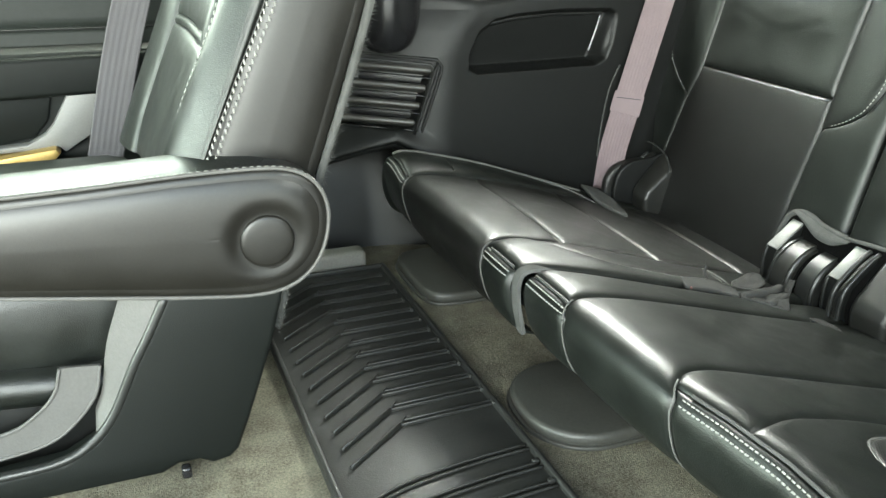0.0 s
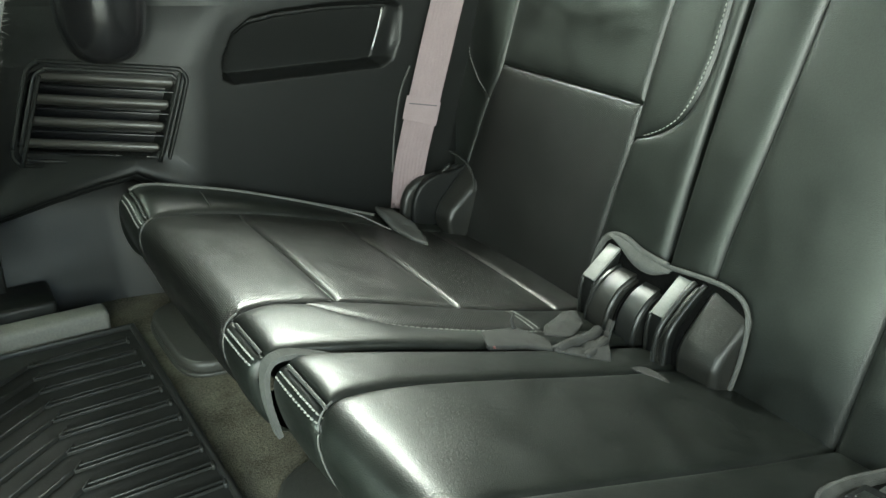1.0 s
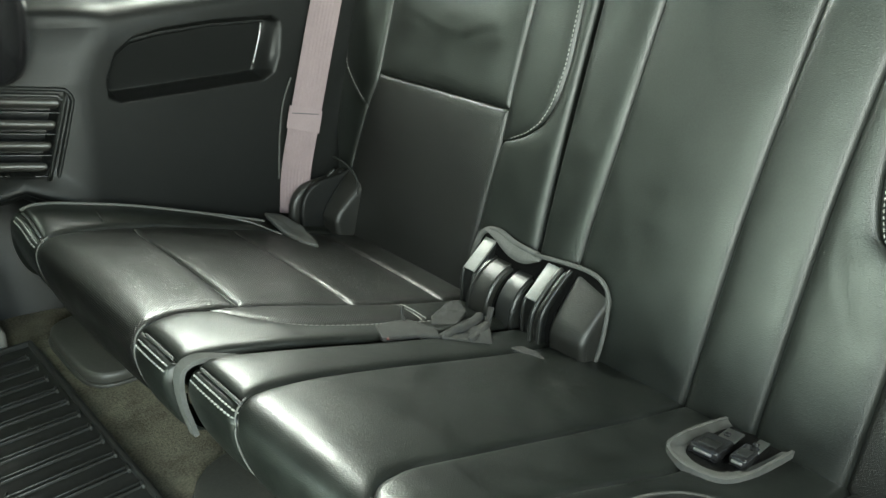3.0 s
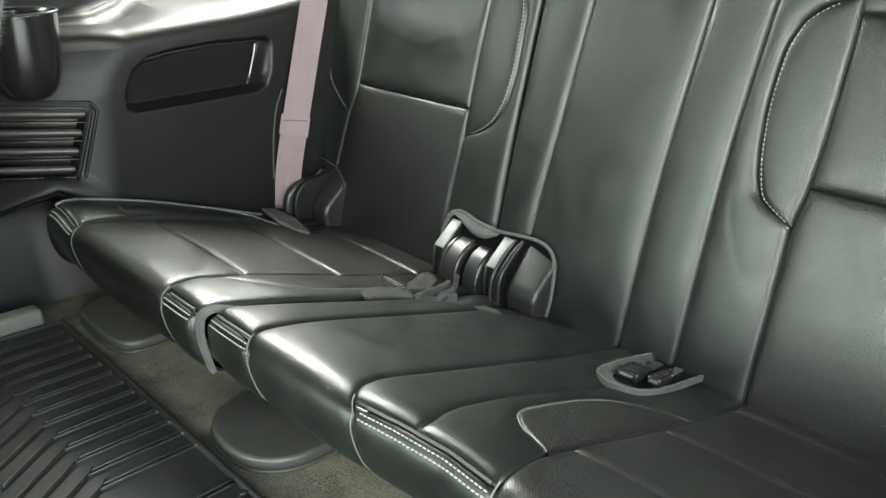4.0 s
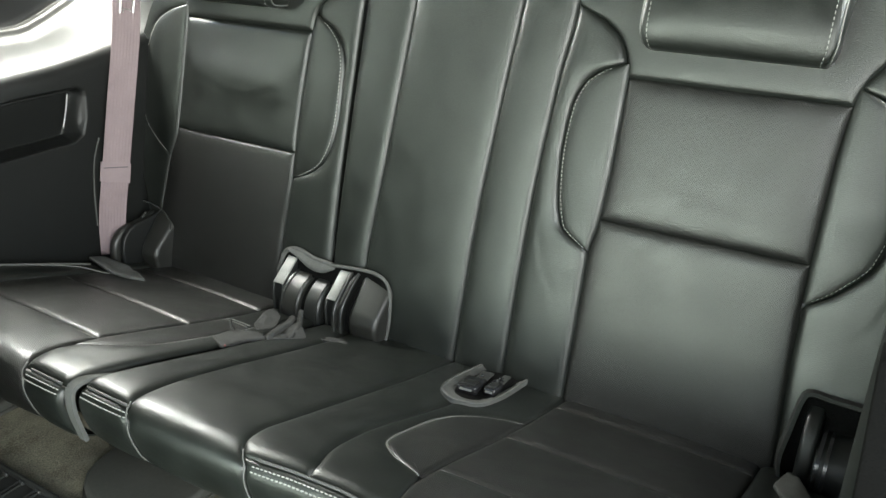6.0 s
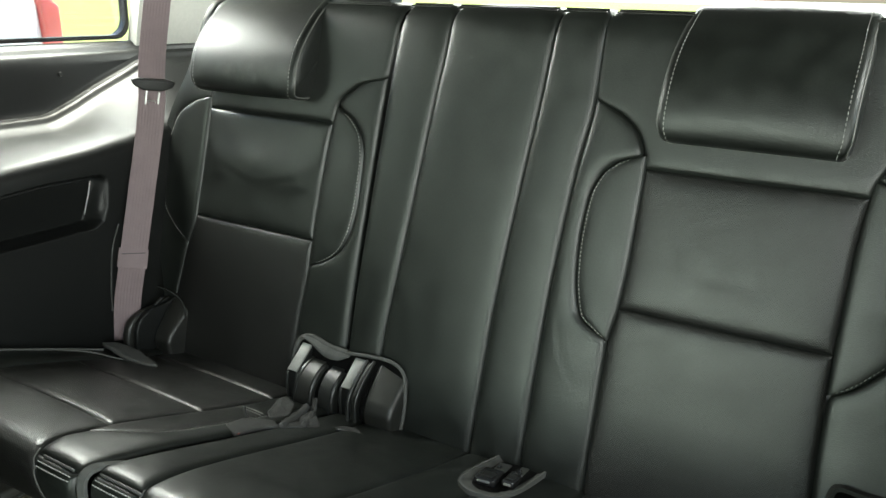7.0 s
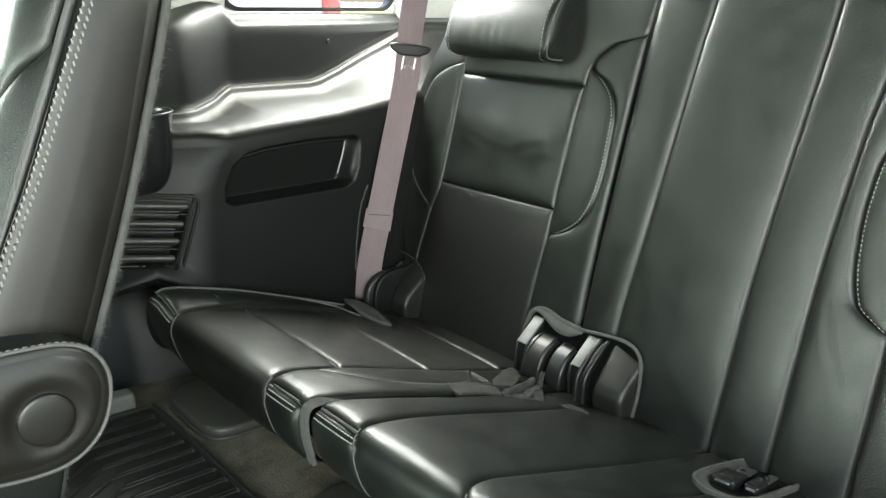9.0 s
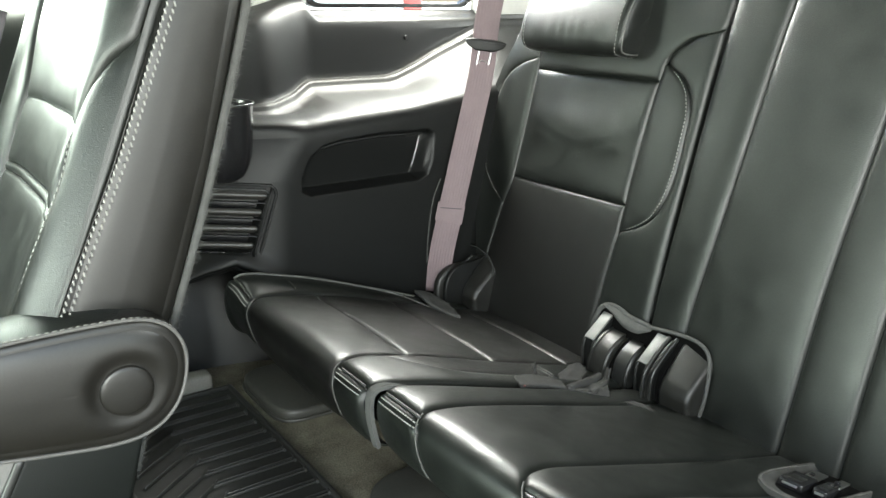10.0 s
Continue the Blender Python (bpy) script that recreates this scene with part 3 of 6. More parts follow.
def pillar_panel(name, mirror, outline, mat, label):
    """Upper trim between the windows, following the body's side as it leans in towards the roof."""
    bm = prism(outline, 1, 0.0, 0.03, 0.004)
    for v in bm.verts:
        lean = 0.10 * max(0.0, v.co.z - 0.60) / 0.4
        v.co.y = (v.co.y + 1.530 - lean) if not mirror else (1.32 - 1.530 + lean - v.co.y)
    return tagged(part(name, bm, mat), label, "pillar", kind="structure")


for mir, tail in ((False, "far"), (True, "near")):
    pillar_panel("pillar_front_" + tail, mir, [(0.36, 0.60), (0.7195, 0.60), (0.7195, 1.03), (0.36, 1.03)], HEADLINER, "pale beige upper pillar trim beside the quarter window")
    pillar_panel("pillar_rear_" + tail, mir, [(1.1245, 0.60), (1.74, 0.60), (1.74, 1.03), (1.1245, 1.03)], HEADLINER, "pale beige rear pillar trim")
    pillar_panel("header_" + tail, mir, [(0.7205, 0.994), (1.1235, 0.994), (1.1235, 1.04), (0.7205, 1.04)], HEADLINER, "pale beige trim above the quarter window")

# small trim plug on the upper panel
plug = thing("trim_plug", "small round black trim plug on the upper side panel", "plug")
bm = bmesh.new()
bmesh.ops.create_cone(bm, segments=16, radius1=0.005, radius2=0.0038, depth=0.004, cap_ends=True, matrix=pose(0.925, 1.4995, 0.559, 90, 0, 0))
part("cap", bm, PLASTIC_SOFT, plug)

# ---------- far side door, sill, opening ----------
door = thing("door_1", "closed side door with padded grey-green panel, armrest and gold pull", "door", kind="structure")
rows = []
for x in np.linspace(-0.95, 0.275, 50):
    rows.append([(x, y, z) for y, z in smooth_line([(1.40, 0.03), (1.395, 0.10), (1.40, 0.17), (1.425, 0.185), (1.448, 0.20), (1.452, 0.26), (1.446, 0.32), (1.436, 0.338), (1.428, 0.347), (1.430, 0.356), (1.446, 0.360), (1.450, 0.366), (1.451, 0.382), (1.4585, 0.3865), (1.465, 0.40), (1.475, 0.47), (1.483, 0.55), (1.50, 0.60), (1.53, 0.62)], 90)])
grid_solid("panel", rows, DOOR_PAD, door, back=(0, 0.03, 0))
tube("trim_line", [(-0.95, 1.452, 0.3845), (-0.3, 1.452, 0.3845), (0.275, 1.452, 0.3845)], 0.0016, PLASTIC, door)
box_part("map_pocket", (-0.33, 1.412, 0.10), (0.80, 0.03, 0.14), PLASTIC, door, bevel=0.02)
part("pull_handle", prism([(-0.35, 0.204), (-0.115, 0.207), (-0.037, 0.216), (-0.031, 0.208), (-0.056, 0.182), (-0.119, 0.179), (-0.35, 0.174)], 1, 1.404, 1.44, 0.004), GOLD, door, "satin gold trim strip")
part("switch_panel", prism([(-0.011, 0.290), (0.036, 0.292), (0.020, 0.232), (-0.024, 0.205), (-0.032, 0.213), (-0.115, 0.209), (-0.30, 0.204), (-0.30, 0.214), (-0.115, 0.217), (-0.076, 0.219), (-0.050, 0.232), (-0.037, 0.246)], 1, 1.426, 1.452, 0.002), PALE_PLASTIC, door, "pale grey plastic insert")
part("arm_band", prism([(-0.94, 0.276), (0.27, 0.294), (0.27, 0.354), (-0.94, 0.336)], 1, 1.420, 1.462, 0.008, 3), SHIELD_PLASTIC, door, "black door armrest band")
part("recess", prism([(-0.60, 0.282), (-0.034, 0.288), (-0.043, 0.251), (-0.067, 0.226), (-0.115, 0.2185), (-0.60, 0.212)], 1, 1.4425, 1.456, 0.003), SHIELD_PLASTIC, door, "black recessed grip below the armrest band")
door_glass = thing("window_3", "side door window above the padded door panel", "window", kind="structure")
box_part("window_frame", (-0.31, 1.535, 0.985), (1.28, 0.03, 0.03), GLOSS, door_glass, bevel=0.004)
tint_pane = box_part("pane", (-0.31, 1.530, 0.795), (1.24, 0.004, 0.36), TINT, door_glass, "dark tinted glass", bevel=0)
tint_pane.visible_shadow = False
box_part("window_post", (0.325, 1.53, 0.80), (0.06, 0.035, 0.38), GLOSS, door_glass, bevel=0.006)
sill = tagged(box_part("door_sill", (-0.27, 1.292, 0.018), (1.35, 0.036, 0.040), SILL, None, bevel=0.008), "pale plastic sill plate along the far door", "sill", kind="structure")
step = tagged(box_part("trim_step", (-0.25, 1.35, 0.026), (1.20, 0.078, 0.05), PLASTIC, None, bevel=0.006), "black plastic step trim inside the far door", "trim", kind="structure")
front_fill = part("wall_side_front", rbox(bmesh.new(), (-1.28, 1.44, 0.30), (0.66, 0.05, 0.66), 0.01), PLASTIC)
tagged(front_fill, "dark front side panel", "wall", kind="structure")
near_front = part("wall_side_door", rbox(bmesh.new(), (-1.28, -0.12, 0.30), (0.66, 0.05, 0.66), 0.01), PLASTIC)
tagged(near_front, "dark front side panel beside the open doorway", "wall", kind="structure")

for name, y in (("header_far_side", 1.500), ("header_door_side", -0.175)):
    tagged(box_part(name, (-0.62, y, 1.030), (1.98, 0.085, 0.095), HEADLINER_DARK, None, bevel=0.015), "grey trimmed roof rail above the side doors", "roof rail", kind="structure")
for name, y in (("pillar_middle_far", 1.50), ("pillar_middle_near", -0.17)):
    tagged(box_part(name, (-1.0, y, 0.80), (0.12, 0.07, 0.42), HEADLINER_DARK, None, bevel=0.015), "grey trimmed middle door pillar", "pillar", kind="structure")

# ---------- outside ----------
ground = link_mesh("ground", [(-400, -400, -0.55), (400, -400, -0.55), (400, 400, -0.55), (-400, 400, -0.55)], [(0, 1, 2, 3)], GROUND, smooth=False)
tagged(ground, "pale concrete lot stretching away outside", "ground", kind="structure")
lawn = part("lawn", rbox(bmesh.new(), (0, 46, -0.53), (300, 60, 0.06), 0), GRASS)
tagged(lawn, "dry yellow-green lawn beyond the lot", "grass", kind="structure")


def parked_car(at):
    """A tall wagon: body, glass band, lamps, bumper and wheels. Its rear end lies at x = 0."""
    car = thing("parked_car", "white car parked alongside on the pale lot", "car")
    shape = [(0.0, 0.42), (0.02, 0.80), (-0.02, 1.20), (-0.16, 1.34), (-0.42, 1.72), (-2.6, 1.76), (-3.35, 1.28), (-4.55, 1.12), (-4.78, 0.95), (-4.80, 0.42), (-4.2, 0.34), (-0.5, 0.34)]
    part("body", prism(shape, 1, -0.92, 0.92, 0.10, 4), PAINT, car)
    for k, (a, b, c, d) in enumerate(((-0.42, -1.25, -0.46, -1.25), (-1.33, -2.25, -1.33, -2.25), (-2.33, -3.22, -2.33, -2.66))):
        for y in (-0.925, 0.925):
            part("window", prism([(a, 1.34), (b, 1.34), (d, 1.68), (c, 1.66)], 1, y - 0.012, y + 0.012, 0.004), GLOSS, car, "dark side glass")
    for y in (-0.80, 0.80):
        part("tail_lamp", prism([(-0.05, 1.02), (0.035, 1.00), (0.03, 1.18), (-0.02, 1.22), (-0.06, 1.21)], 1, y - 0.135, y + 0.135, 0.02, 3), RED_PAINT, car, "red tail lamp")
    part("bumper", rbox(bmesh.new(), (-0.02, 0, 0.55), (0.20, 1.76, 0.26), 0.06), PAINT, car)
    for x in (-0.95, -3.85):
        for y in (-0.83, 0.83):
            bm = bmesh.new()
            bmesh.ops.create_cone(bm, segments=24, radius1=0.36, radius2=0.36, depth=0.22, cap_ends=True, matrix=pose(x, y, 0.36, 90, 0, 0))
            wheel = part("wheel", bm, TYRE, car)
            bm = bmesh.new()
            bmesh.ops.create_cone(bm, segments=20, radius1=0.24, radius2=0.20, depth=0.235, cap_ends=True, matrix=pose(x, y, 0.36, 90, 0, 0))
            part("rim", bm, STEEL, wheel)
    car.matrix_basis = at
    return car


parked_car(pose(2.16, 4.30, -0.55, 0, 0, 0))

# ---------- third-row seats ----------
def front_shift(y):
    """How far the front edge of the cushions stands back, across the car."""
    return np.interp(y, [0.0, 0.12, 0.385, 0.44, 0.50, 0.56, 0.72, 0.815, 0.825, 1.28], [0.004, 0.004, 0.014, 0.018, 0.014, 0.006, 0.0, 0.0, -0.012, -0.012])


def side_rise(y):
    """The raised bolsters of the cushions."""
    far = 0.014 * smoothstep(1.185, 1.245, y) - 0.045 * smoothstep(1.268, 1.296, y)
    near = 0.018 * (1 - smoothstep(0.03, 0.115, y)) - 0.03 * (1 - smoothstep(0.0, 0.022, y))
    gap = -0.004 * np.exp(-((np.asarray(y) - 0.8195) / 0.006) ** 2)
    return far + near + gap


def cushion_bend(y, v, p):
    front = smoothstep(0.60, 0.46, p[..., 0])
    p[..., 0] = p[..., 0] + front * front_shift(y)
    p[..., 2] = p[..., 2] + side_rise(y) * smoothstep(0.93, 0.85, p[..., 0]) * smoothstep(0.06, 0.16, p[..., 2])
    return p


CUSHION = [(0.960, 0.050), (0.930, 0.056), (0.90, 0.0645), (0.824, 0.0840), (0.79, 0.0935), (0.729, 0.1110), (0.66, 0.1315), (0.60, 0.1498), (0.565, 0.1605), (0.53, 0.1708), (0.505, 0.1778), (0.488, 0.1820),
           (0.472, 0.1843), (0.460, 0.1815), (0.4525, 0.1745), (0.4495, 0.161), (0.4540, 0.138), (0.463, 0.115), (0.476, 0.100), (0.495, 0.092)]
seat_top, cushion_line, cushion_s = profile_cover(CUSHION, bend=cushion_bend)
_turn = int(np.argmin(cushion_line[:, 0]))


def vx(x):
    """The run along the cushion at x, on its top."""
    return float(np.interp(x, cushion_line[_turn::-1, 0], cushion_s[_turn::-1]))


V_EDGE, V_END = vx(0.468), float(cushion_s[-1])
V_SEW = V_EDGE + 0.007


def xs_curve(*pts):
    """A seam given as (x, y) on the cushion's top, or ('f', y) for its run down the front."""
    out = []
    for a, y in pts:
        out.append((V_EDGE + 0.02 if a == "f" else V_END if a == "e" else vx(a), y))
    return curve(out)


def const(y):
    return lambda v: np.full_like(np.asarray(v, float), y)


def core(name, outline, y0, y1, parent):
    """The foam and frame under the sewn cover."""
    return part(name, prism(outline, 1, y0, y1, 0.008), LEATHER, parent)


CORE = [(0.955, 0.040), (0.90, 0.050), (0.79, 0.074), (0.64, 0.112), (0.53, 0.150), (0.494, 0.158), (0.480, 0.154), (0.476, 0.14), (0.482, 0.112), (0.496, 0.10), (0.60, 0.088), (0.955, 0.02)]


def front_trim(parent, y0, y1):
    """The welt and double row of stitches across a cushion's front edge."""
    y = np.linspace(y0, y1, 200)
    p, n = seat_top.points(y[::8], np.full(25, V_SEW + 0.0005))
    tube("zip_welt", p + n * 0.0020, 0.0017, THREAD_DARK, parent, "ribbed grey welt", n=8, count=60)


# far seat
far_seat = thing("third_row_chair", "black leather single third-row seat with pale stitching", "car seat", "third-row seats")
core("cushion_core", CORE, 0.832, 1.278, far_seat)
F_IN = xs_curve((0.955, 0.925), (0.78, 0.923), (0.725, 0.925), (0.64, 0.931), (0.576, 0.932), (0.511, 0.926), (0.475, 0.914), (0.452, 0.903), ("f", 0.901), ("e", 0.903))
F_OUT = xs_curve((0.955, 1.215), (0.80, 1.226), (0.71, 1.222), (0.60, 1.214), (0.533, 1.206), (0.47, 1.194), ("f", 1.188), ("e", 1.184))
cut = [0.955, 0.863, 0.715, 0.568]
for a, b in zip(cut[:-1], cut[1:]):
    panel("centre_panel", seat_top, F_IN, F_OUT, vx(a), vx(b), LEATHER_DOTS, far_seat, "perforated leather panel", puff=0.006, reach=0.013, crown=0.003)
panel("front_panel", seat_top, F_IN, F_OUT, vx(0.568), V_END, LEATHER_DOTS, far_seat, "perforated leather panel rolling over the front edge", dips="lhb", puff=0.007, reach=0.014, crown=0.003)
F_ST = xs_curve((0.80, 0.862), (0.702, 0.863), (0.63, 0.868), (0.60, 0.874), (0.567, 0.893), (0.545, 0.912), (0.536, 0.923))
panel("inner_wedge", seat_top, F_ST, F_IN, vx(0.775), vx(0.536), LEATHER_DOTS, far_seat, "perforated leather wedge edged with pale stitching", dips="lh", puff=0.004, depth=0.003, reach=0.01)
seam_line = xs_curve((0.955, 0.864), (0.80, 0.862), (0.702, 0.863), (0.63, 0.868), (0.60, 0.874), (0.567, 0.893), (0.545, 0.912), (0.536, 0.923), (0.511, 0.926), (0.475, 0.914), (0.452, 0.903), ("f", 0.901))
panel("inner_bolster", seat_top, const(0.826), seam_line, vx(0.955), V_SEW, LEATHER, far_seat, dips="lht", puff=0.010, reach=0.012, rows=(("h", 0.004, vx(0.79), vx(0.545), 0.0),), thread=(0.0046, 0.0022, 0.0013))
panel("inner_rear_strip", seat_top, seam_line, F_IN, vx(0.955), vx(0.775), LEATHER, far_seat, dips="lht", puff=0.003, rows=(("t", 0.004, 0.868, 0.92, 0.0), ("t", 0.011, 0.868, 0.92, 0.0)), thread=(0.0060, 0.0005, 0.0010))
band = panel("inner_front", seat_top, const(0.828), F_IN, V_SEW, V_END, LEATHER, far_seat, dips="lhb", puff=0.006, reach=0.008, rows=(("b", 0.0078, 0.834, 0.898, 0.0), ("b", 0.0128, 0.834, 0.898, 0.0)), thread=(0.0038, 0.0015, 0.0016))
front_trim(band, 0.836, 0.896)
panel("outer_bolster", seat_top, F_OUT, const(1.29), vx(0.94), V_SEW, LEATHER, far_seat, dips="lht", puff=0.008, reach=0.012)
band = panel("outer_front", seat_top, F_OUT, const(1.288), V_SEW, V_END, LEATHER, far_seat, dips="lhb", puff=0.006, rows=(("b", 0.0078, 1.194, 1.264, 0.0), ("b", 0.0128, 1.194, 1.264, 0.0)), thread=(0.0038, 0.0015, 0.0016))
front_trim(band, 1.196, 1.262)
yy = np.linspace(0.0, 1.0, 40)
pp, nn = seat_top.points(np.interp(yy, [0, 0.1, 0.8, 1], [1.262, 1.268, 1.264, 1.256]), np.interp(yy, [0, 1], [V_SEW, vx(0.785)]))
tube("piping", pp + nn * 0.0055, 0.0020, PIPING, far_seat, n=8, count=120)
q = smooth_line([(0.66, 1.264), (0.70, 1.262), (0.735, 1.253), (0.757, 1.238), (0.772, 1.215), (0.783, 1.200)], 30)
pp, nn = seat_top.points(q[:, 1], np.array([vx(x) for x in q[:, 0]]))
tube("piping", pp + nn * 0.005, 0.0013, PIPING, far_seat, n=6, count=60)
pp, nn = seat_top.points(np.linspace(1.214, 1.250, 30), np.full(30, vx(0.535)))
tube("seam_tuck", pp + nn * 0.005, 0.0012, LEATHER_SMOOTH, far_seat, n=6)

# near bench: middle place and door-side place on one cushion
bench = thing("third_row_bench", "black leather two-place third-row bench with pale stitching", "car seat", "third-row seats")
core("cushion_core", CORE, 0.006, 0.812, bench)
SA = xs_curve((0.955, 0.760), (0.85, 0.757), (0.664, 0.756), (0.56, 0.751), (0.496, 0.742), (0.452, 0.727), ("f", 0.724), ("e", 0.722))
S2 = xs_curve((0.955, 0.580), (0.878, 0.581), (0.606, 0.586), (0.53, 0.586), (0.49, 0.579), (0.462, 0.562), ("f", 0.552), ("e", 0.550))
S3 = xs_curve((0.955, 0.490), (0.765, 0.495), (0.70, 0.502), (0.617, 0.510), (0.56, 0.506), (0.52, 0.498), (0.48, 0.485), ("f", 0.480))
SI = xs_curve((0.955, 0.390), (0.80, 0.392), (0.70, 0.395), (0.60, 0.400), (0.54, 0.398), (0.48, 0.386), ("f", 0.381), ("e", 0.380))
SO = xs_curve((0.955, 0.118), (0.74, 0.122), (0.56, 0.115), (0.47, 0.11), ("f", 0.106), ("e", 0.106))
panel("middle_bolster", seat_top, SA, const(0.815), vx(0.955), V_SEW, LEATHER, bench, dips="lht", puff=0.007, reach=0.011)
band = panel("middle_front", seat_top, SA, const(0.814), V_SEW, V_END, LEATHER, bench, dips="lhb", puff=0.006, reach=0.008, rows=(("b", 0.0078, 0.729, 0.808, 0.0), ("b", 0.0128, 0.729, 0.808, 0.0)), thread=(0.0038, 0.0015, 0.0016))
front_trim(band, 0.731, 0.806)
panel("middle_panel", seat_top, S2, SA, vx(0.955), V_END, LEATHER, bench, "smooth leather middle panel rolling over the front edge", dips="lh", puff=0.005, reach=0.010, crown=0.002, depth=0.003)
panel("divider_panel", seat_top, S3, S2, vx(0.955), V_SEW, LEATHER, bench, dips="lht", puff=0.004, reach=0.009, depth=0.003)
PERF = curve([(vx(0.792), 0.396), (vx(0.789), 0.400), (vx(0.774), 0.430), (vx(0.755), 0.455), (vx(0.735), 0.470), (vx(0.69), 0.480), (vx(0.63), 0.481), (vx(0.606), 0.476), (vx(0.590), 0.462), (vx(0.572), 0.438), (vx(0.556), 0.402)])
panel("wedge_panel", seat_top, SI, lambda v: np.maximum(PERF(v), SI(v) + 0.0005), vx(0.790), vx(0.557), LEATHER_DOTS, bench, "perforated leather wedge", dips="lh", puff=0.005, depth=0.003, cord=(("h", vx(0.789), vx(0.557)),))
PERF_ALL = curve([(vx(0.955), 0.390), (vx(0.80), 0.393), (vx(0.789), 0.400), (vx(0.774), 0.430), (vx(0.755), 0.455), (vx(0.735), 0.470), (vx(0.69), 0.480), (vx(0.63), 0.481), (vx(0.606), 0.476), (vx(0.590), 0.462), (vx(0.572), 0.438), (vx(0.556), 0.402), (vx(0.54), 0.398), (vx(0.48), 0.386), (V_EDGE + 0.02, 0.381)])
panel("inner_bolster", seat_top, PERF_ALL, S3, vx(0.955), V_SEW, LEATHER, bench, dips="lht", puff=0.004, reach=0.009, depth=0.003)
band = panel("divider_front", seat_top, SI, S2, V_SEW, V_END, LEATHER, bench, dips="lhb", puff=0.006, reach=0.008, rows=(("b", 0.0078, 0.386, 0.548, 0.0), ("b", 0.0128, 0.386, 0.548, 0.0)), thread=(0.0038, 0.0015, 0.0016))
front_trim(band, 0.388, 0.546)
cut = [0.955, 0.885, 0.739, 0.595]
for a, b in zip(cut[:-1], cut[1:]):
    panel("centre_panel", seat_top, SO, SI, vx(a), vx(b), LEATHER_DOTS, bench, "perforated leather panel", puff=0.006, reach=0.013, crown=0.002)
panel("front_panel", seat_top, SO, SI, vx(0.595), V_END, LEATHER_DOTS, bench, "perforated leather panel rolling over the front edge", dips="lhb", puff=0.007, reach=0.014, crown=0.002)
panel("outer_bolster", seat_top, const(0.006), SO, vx(0.955), V_SEW, LEATHER, bench, dips="lht", puff=0.006, rows=(("h", 0.030, vx(0.80), vx(0.66), 0.0),))
panel("outer_front", seat_top, const(0.006), SO, V_SEW, V_END, LEATHER, bench, dips="lhb", puff=0.006)

for seam_y, owner in ((F_IN, far_seat), (F_OUT, far_seat), (SA, bench), (S2, bench), (SI, bench)):
    v = np.linspace(V_SEW - 0.006, V_END - 0.012, 30)
    pp, nn = seat_top.points(seam_y(v), v)
    tube("front_seam", pp + nn * 0.0010, 0.0009, PIPING, owner, "pale sewn seam", n=6, count=40)

for cuts, low_, high_, owner in (((0.863, 0.715, 0.568), F_IN, F_OUT, far_seat), ((0.885, 0.739, 0.595), SO, SI, bench)):
    for x in cuts:
        v = vx(x)
        y = np.linspace(float(low_(v)) + 0.004, float(high_(v)) - 0.004, 30)
        pp, nn = seat_top.points(y, np.full(30, v - 0.0008))
        tube("cross_seam", pp - nn * 0.0016, 0.0009, PIPING, owner, "pale sewn cross seam", n=6, count=40)

# backrests
BACK = [(0.905, 0.00), (0.9210, 0.05), (0.9320, 0.10), (0.9542, 0.20), (0.9764, 0.30), (0.9986, 0.40), (1.0208, 0.50), (1.0430, 0.60), (1.0530, 0.645), (1.0610, 0.675), (1.0720, 0.692), (1.089, 0.701), (1.115, 0.702), (1.14, 0.692), (1.15, 0.665)]
back_face, back_line, back_s = profile_cover(BACK, flip=-1.0)
_top = int(np.argmax(back_line[:, 1]))


def vz(z):
    """The run up the backrest at height z, on its face."""
    return float(np.interp(z, back_line[: _top + 1, 1], back_s[: _top + 1]))


def zs(*pts):
    """A seam given as (z, y) on the backrest."""
    return curve([(vz(z), y) for z, y in pts])


def crease(deep, *pts):
    """A slack fold pressed into the leather along a line of (z, y)."""
    line, a, b = zs(*pts), vz(min(p[0] for p in pts)), vz(max(p[0] for p in pts))
    return lambda y, v: deep * (0.7 * np.exp(-(((y - line(v)) - 0.008) / 0.006) ** 2) - np.exp(-((y - line(v)) / 0.0045) ** 2)) * smoothstep(a - 0.02, a + 0.02, v) * smoothstep(b + 0.02, b - 0.02, v)


B_TOP = float(back_s[-1])
B_LOW = vz(0.045)
B_CORE = [(0.925, 0.03), (0.945, 0.10), (1.056, 0.60), (1.072, 0.665), (1.088, 0.69), (1.115, 0.693), (1.14, 0.68), (1.15, 0.65), (1.10, 0.40), (1.04, 0.03)]

core("back_core", B_CORE, 0.838, 1.245, far_seat)
G_FAR = zs((0.0, 0.834), (0.188, 0.834), (0.40, 0.828), (0.60, 0.818), (0.70, 0.808))
FL = zs((0.0, 0.946), (0.10, 0.945), (0.177, 0.941), (0.276, 0.9325), (0.318, 0.932), (0.51, 0.919), (0.53, 0.915))
FR = zs((0.0, 1.255), (0.132, 1.248), (0.253, 1.231), (0.316, 1.2135), (0.513, 1.2055), (0.535, 1.205))
EDGE = zs((0.0, 1.262), (0.15, 1.275), (0.26, 1.310), (0.42, 1.328), (0.50, 1.308), (0.58, 1.272), (0.66, 1.250), (0.70, 1.235))
panel("lower_insert", back_face, FL, FR, B_LOW, vz(0.318), LEATHER_DOTS, far_seat, "perforated leather lower insert", puff=0.007, reach=0.014)
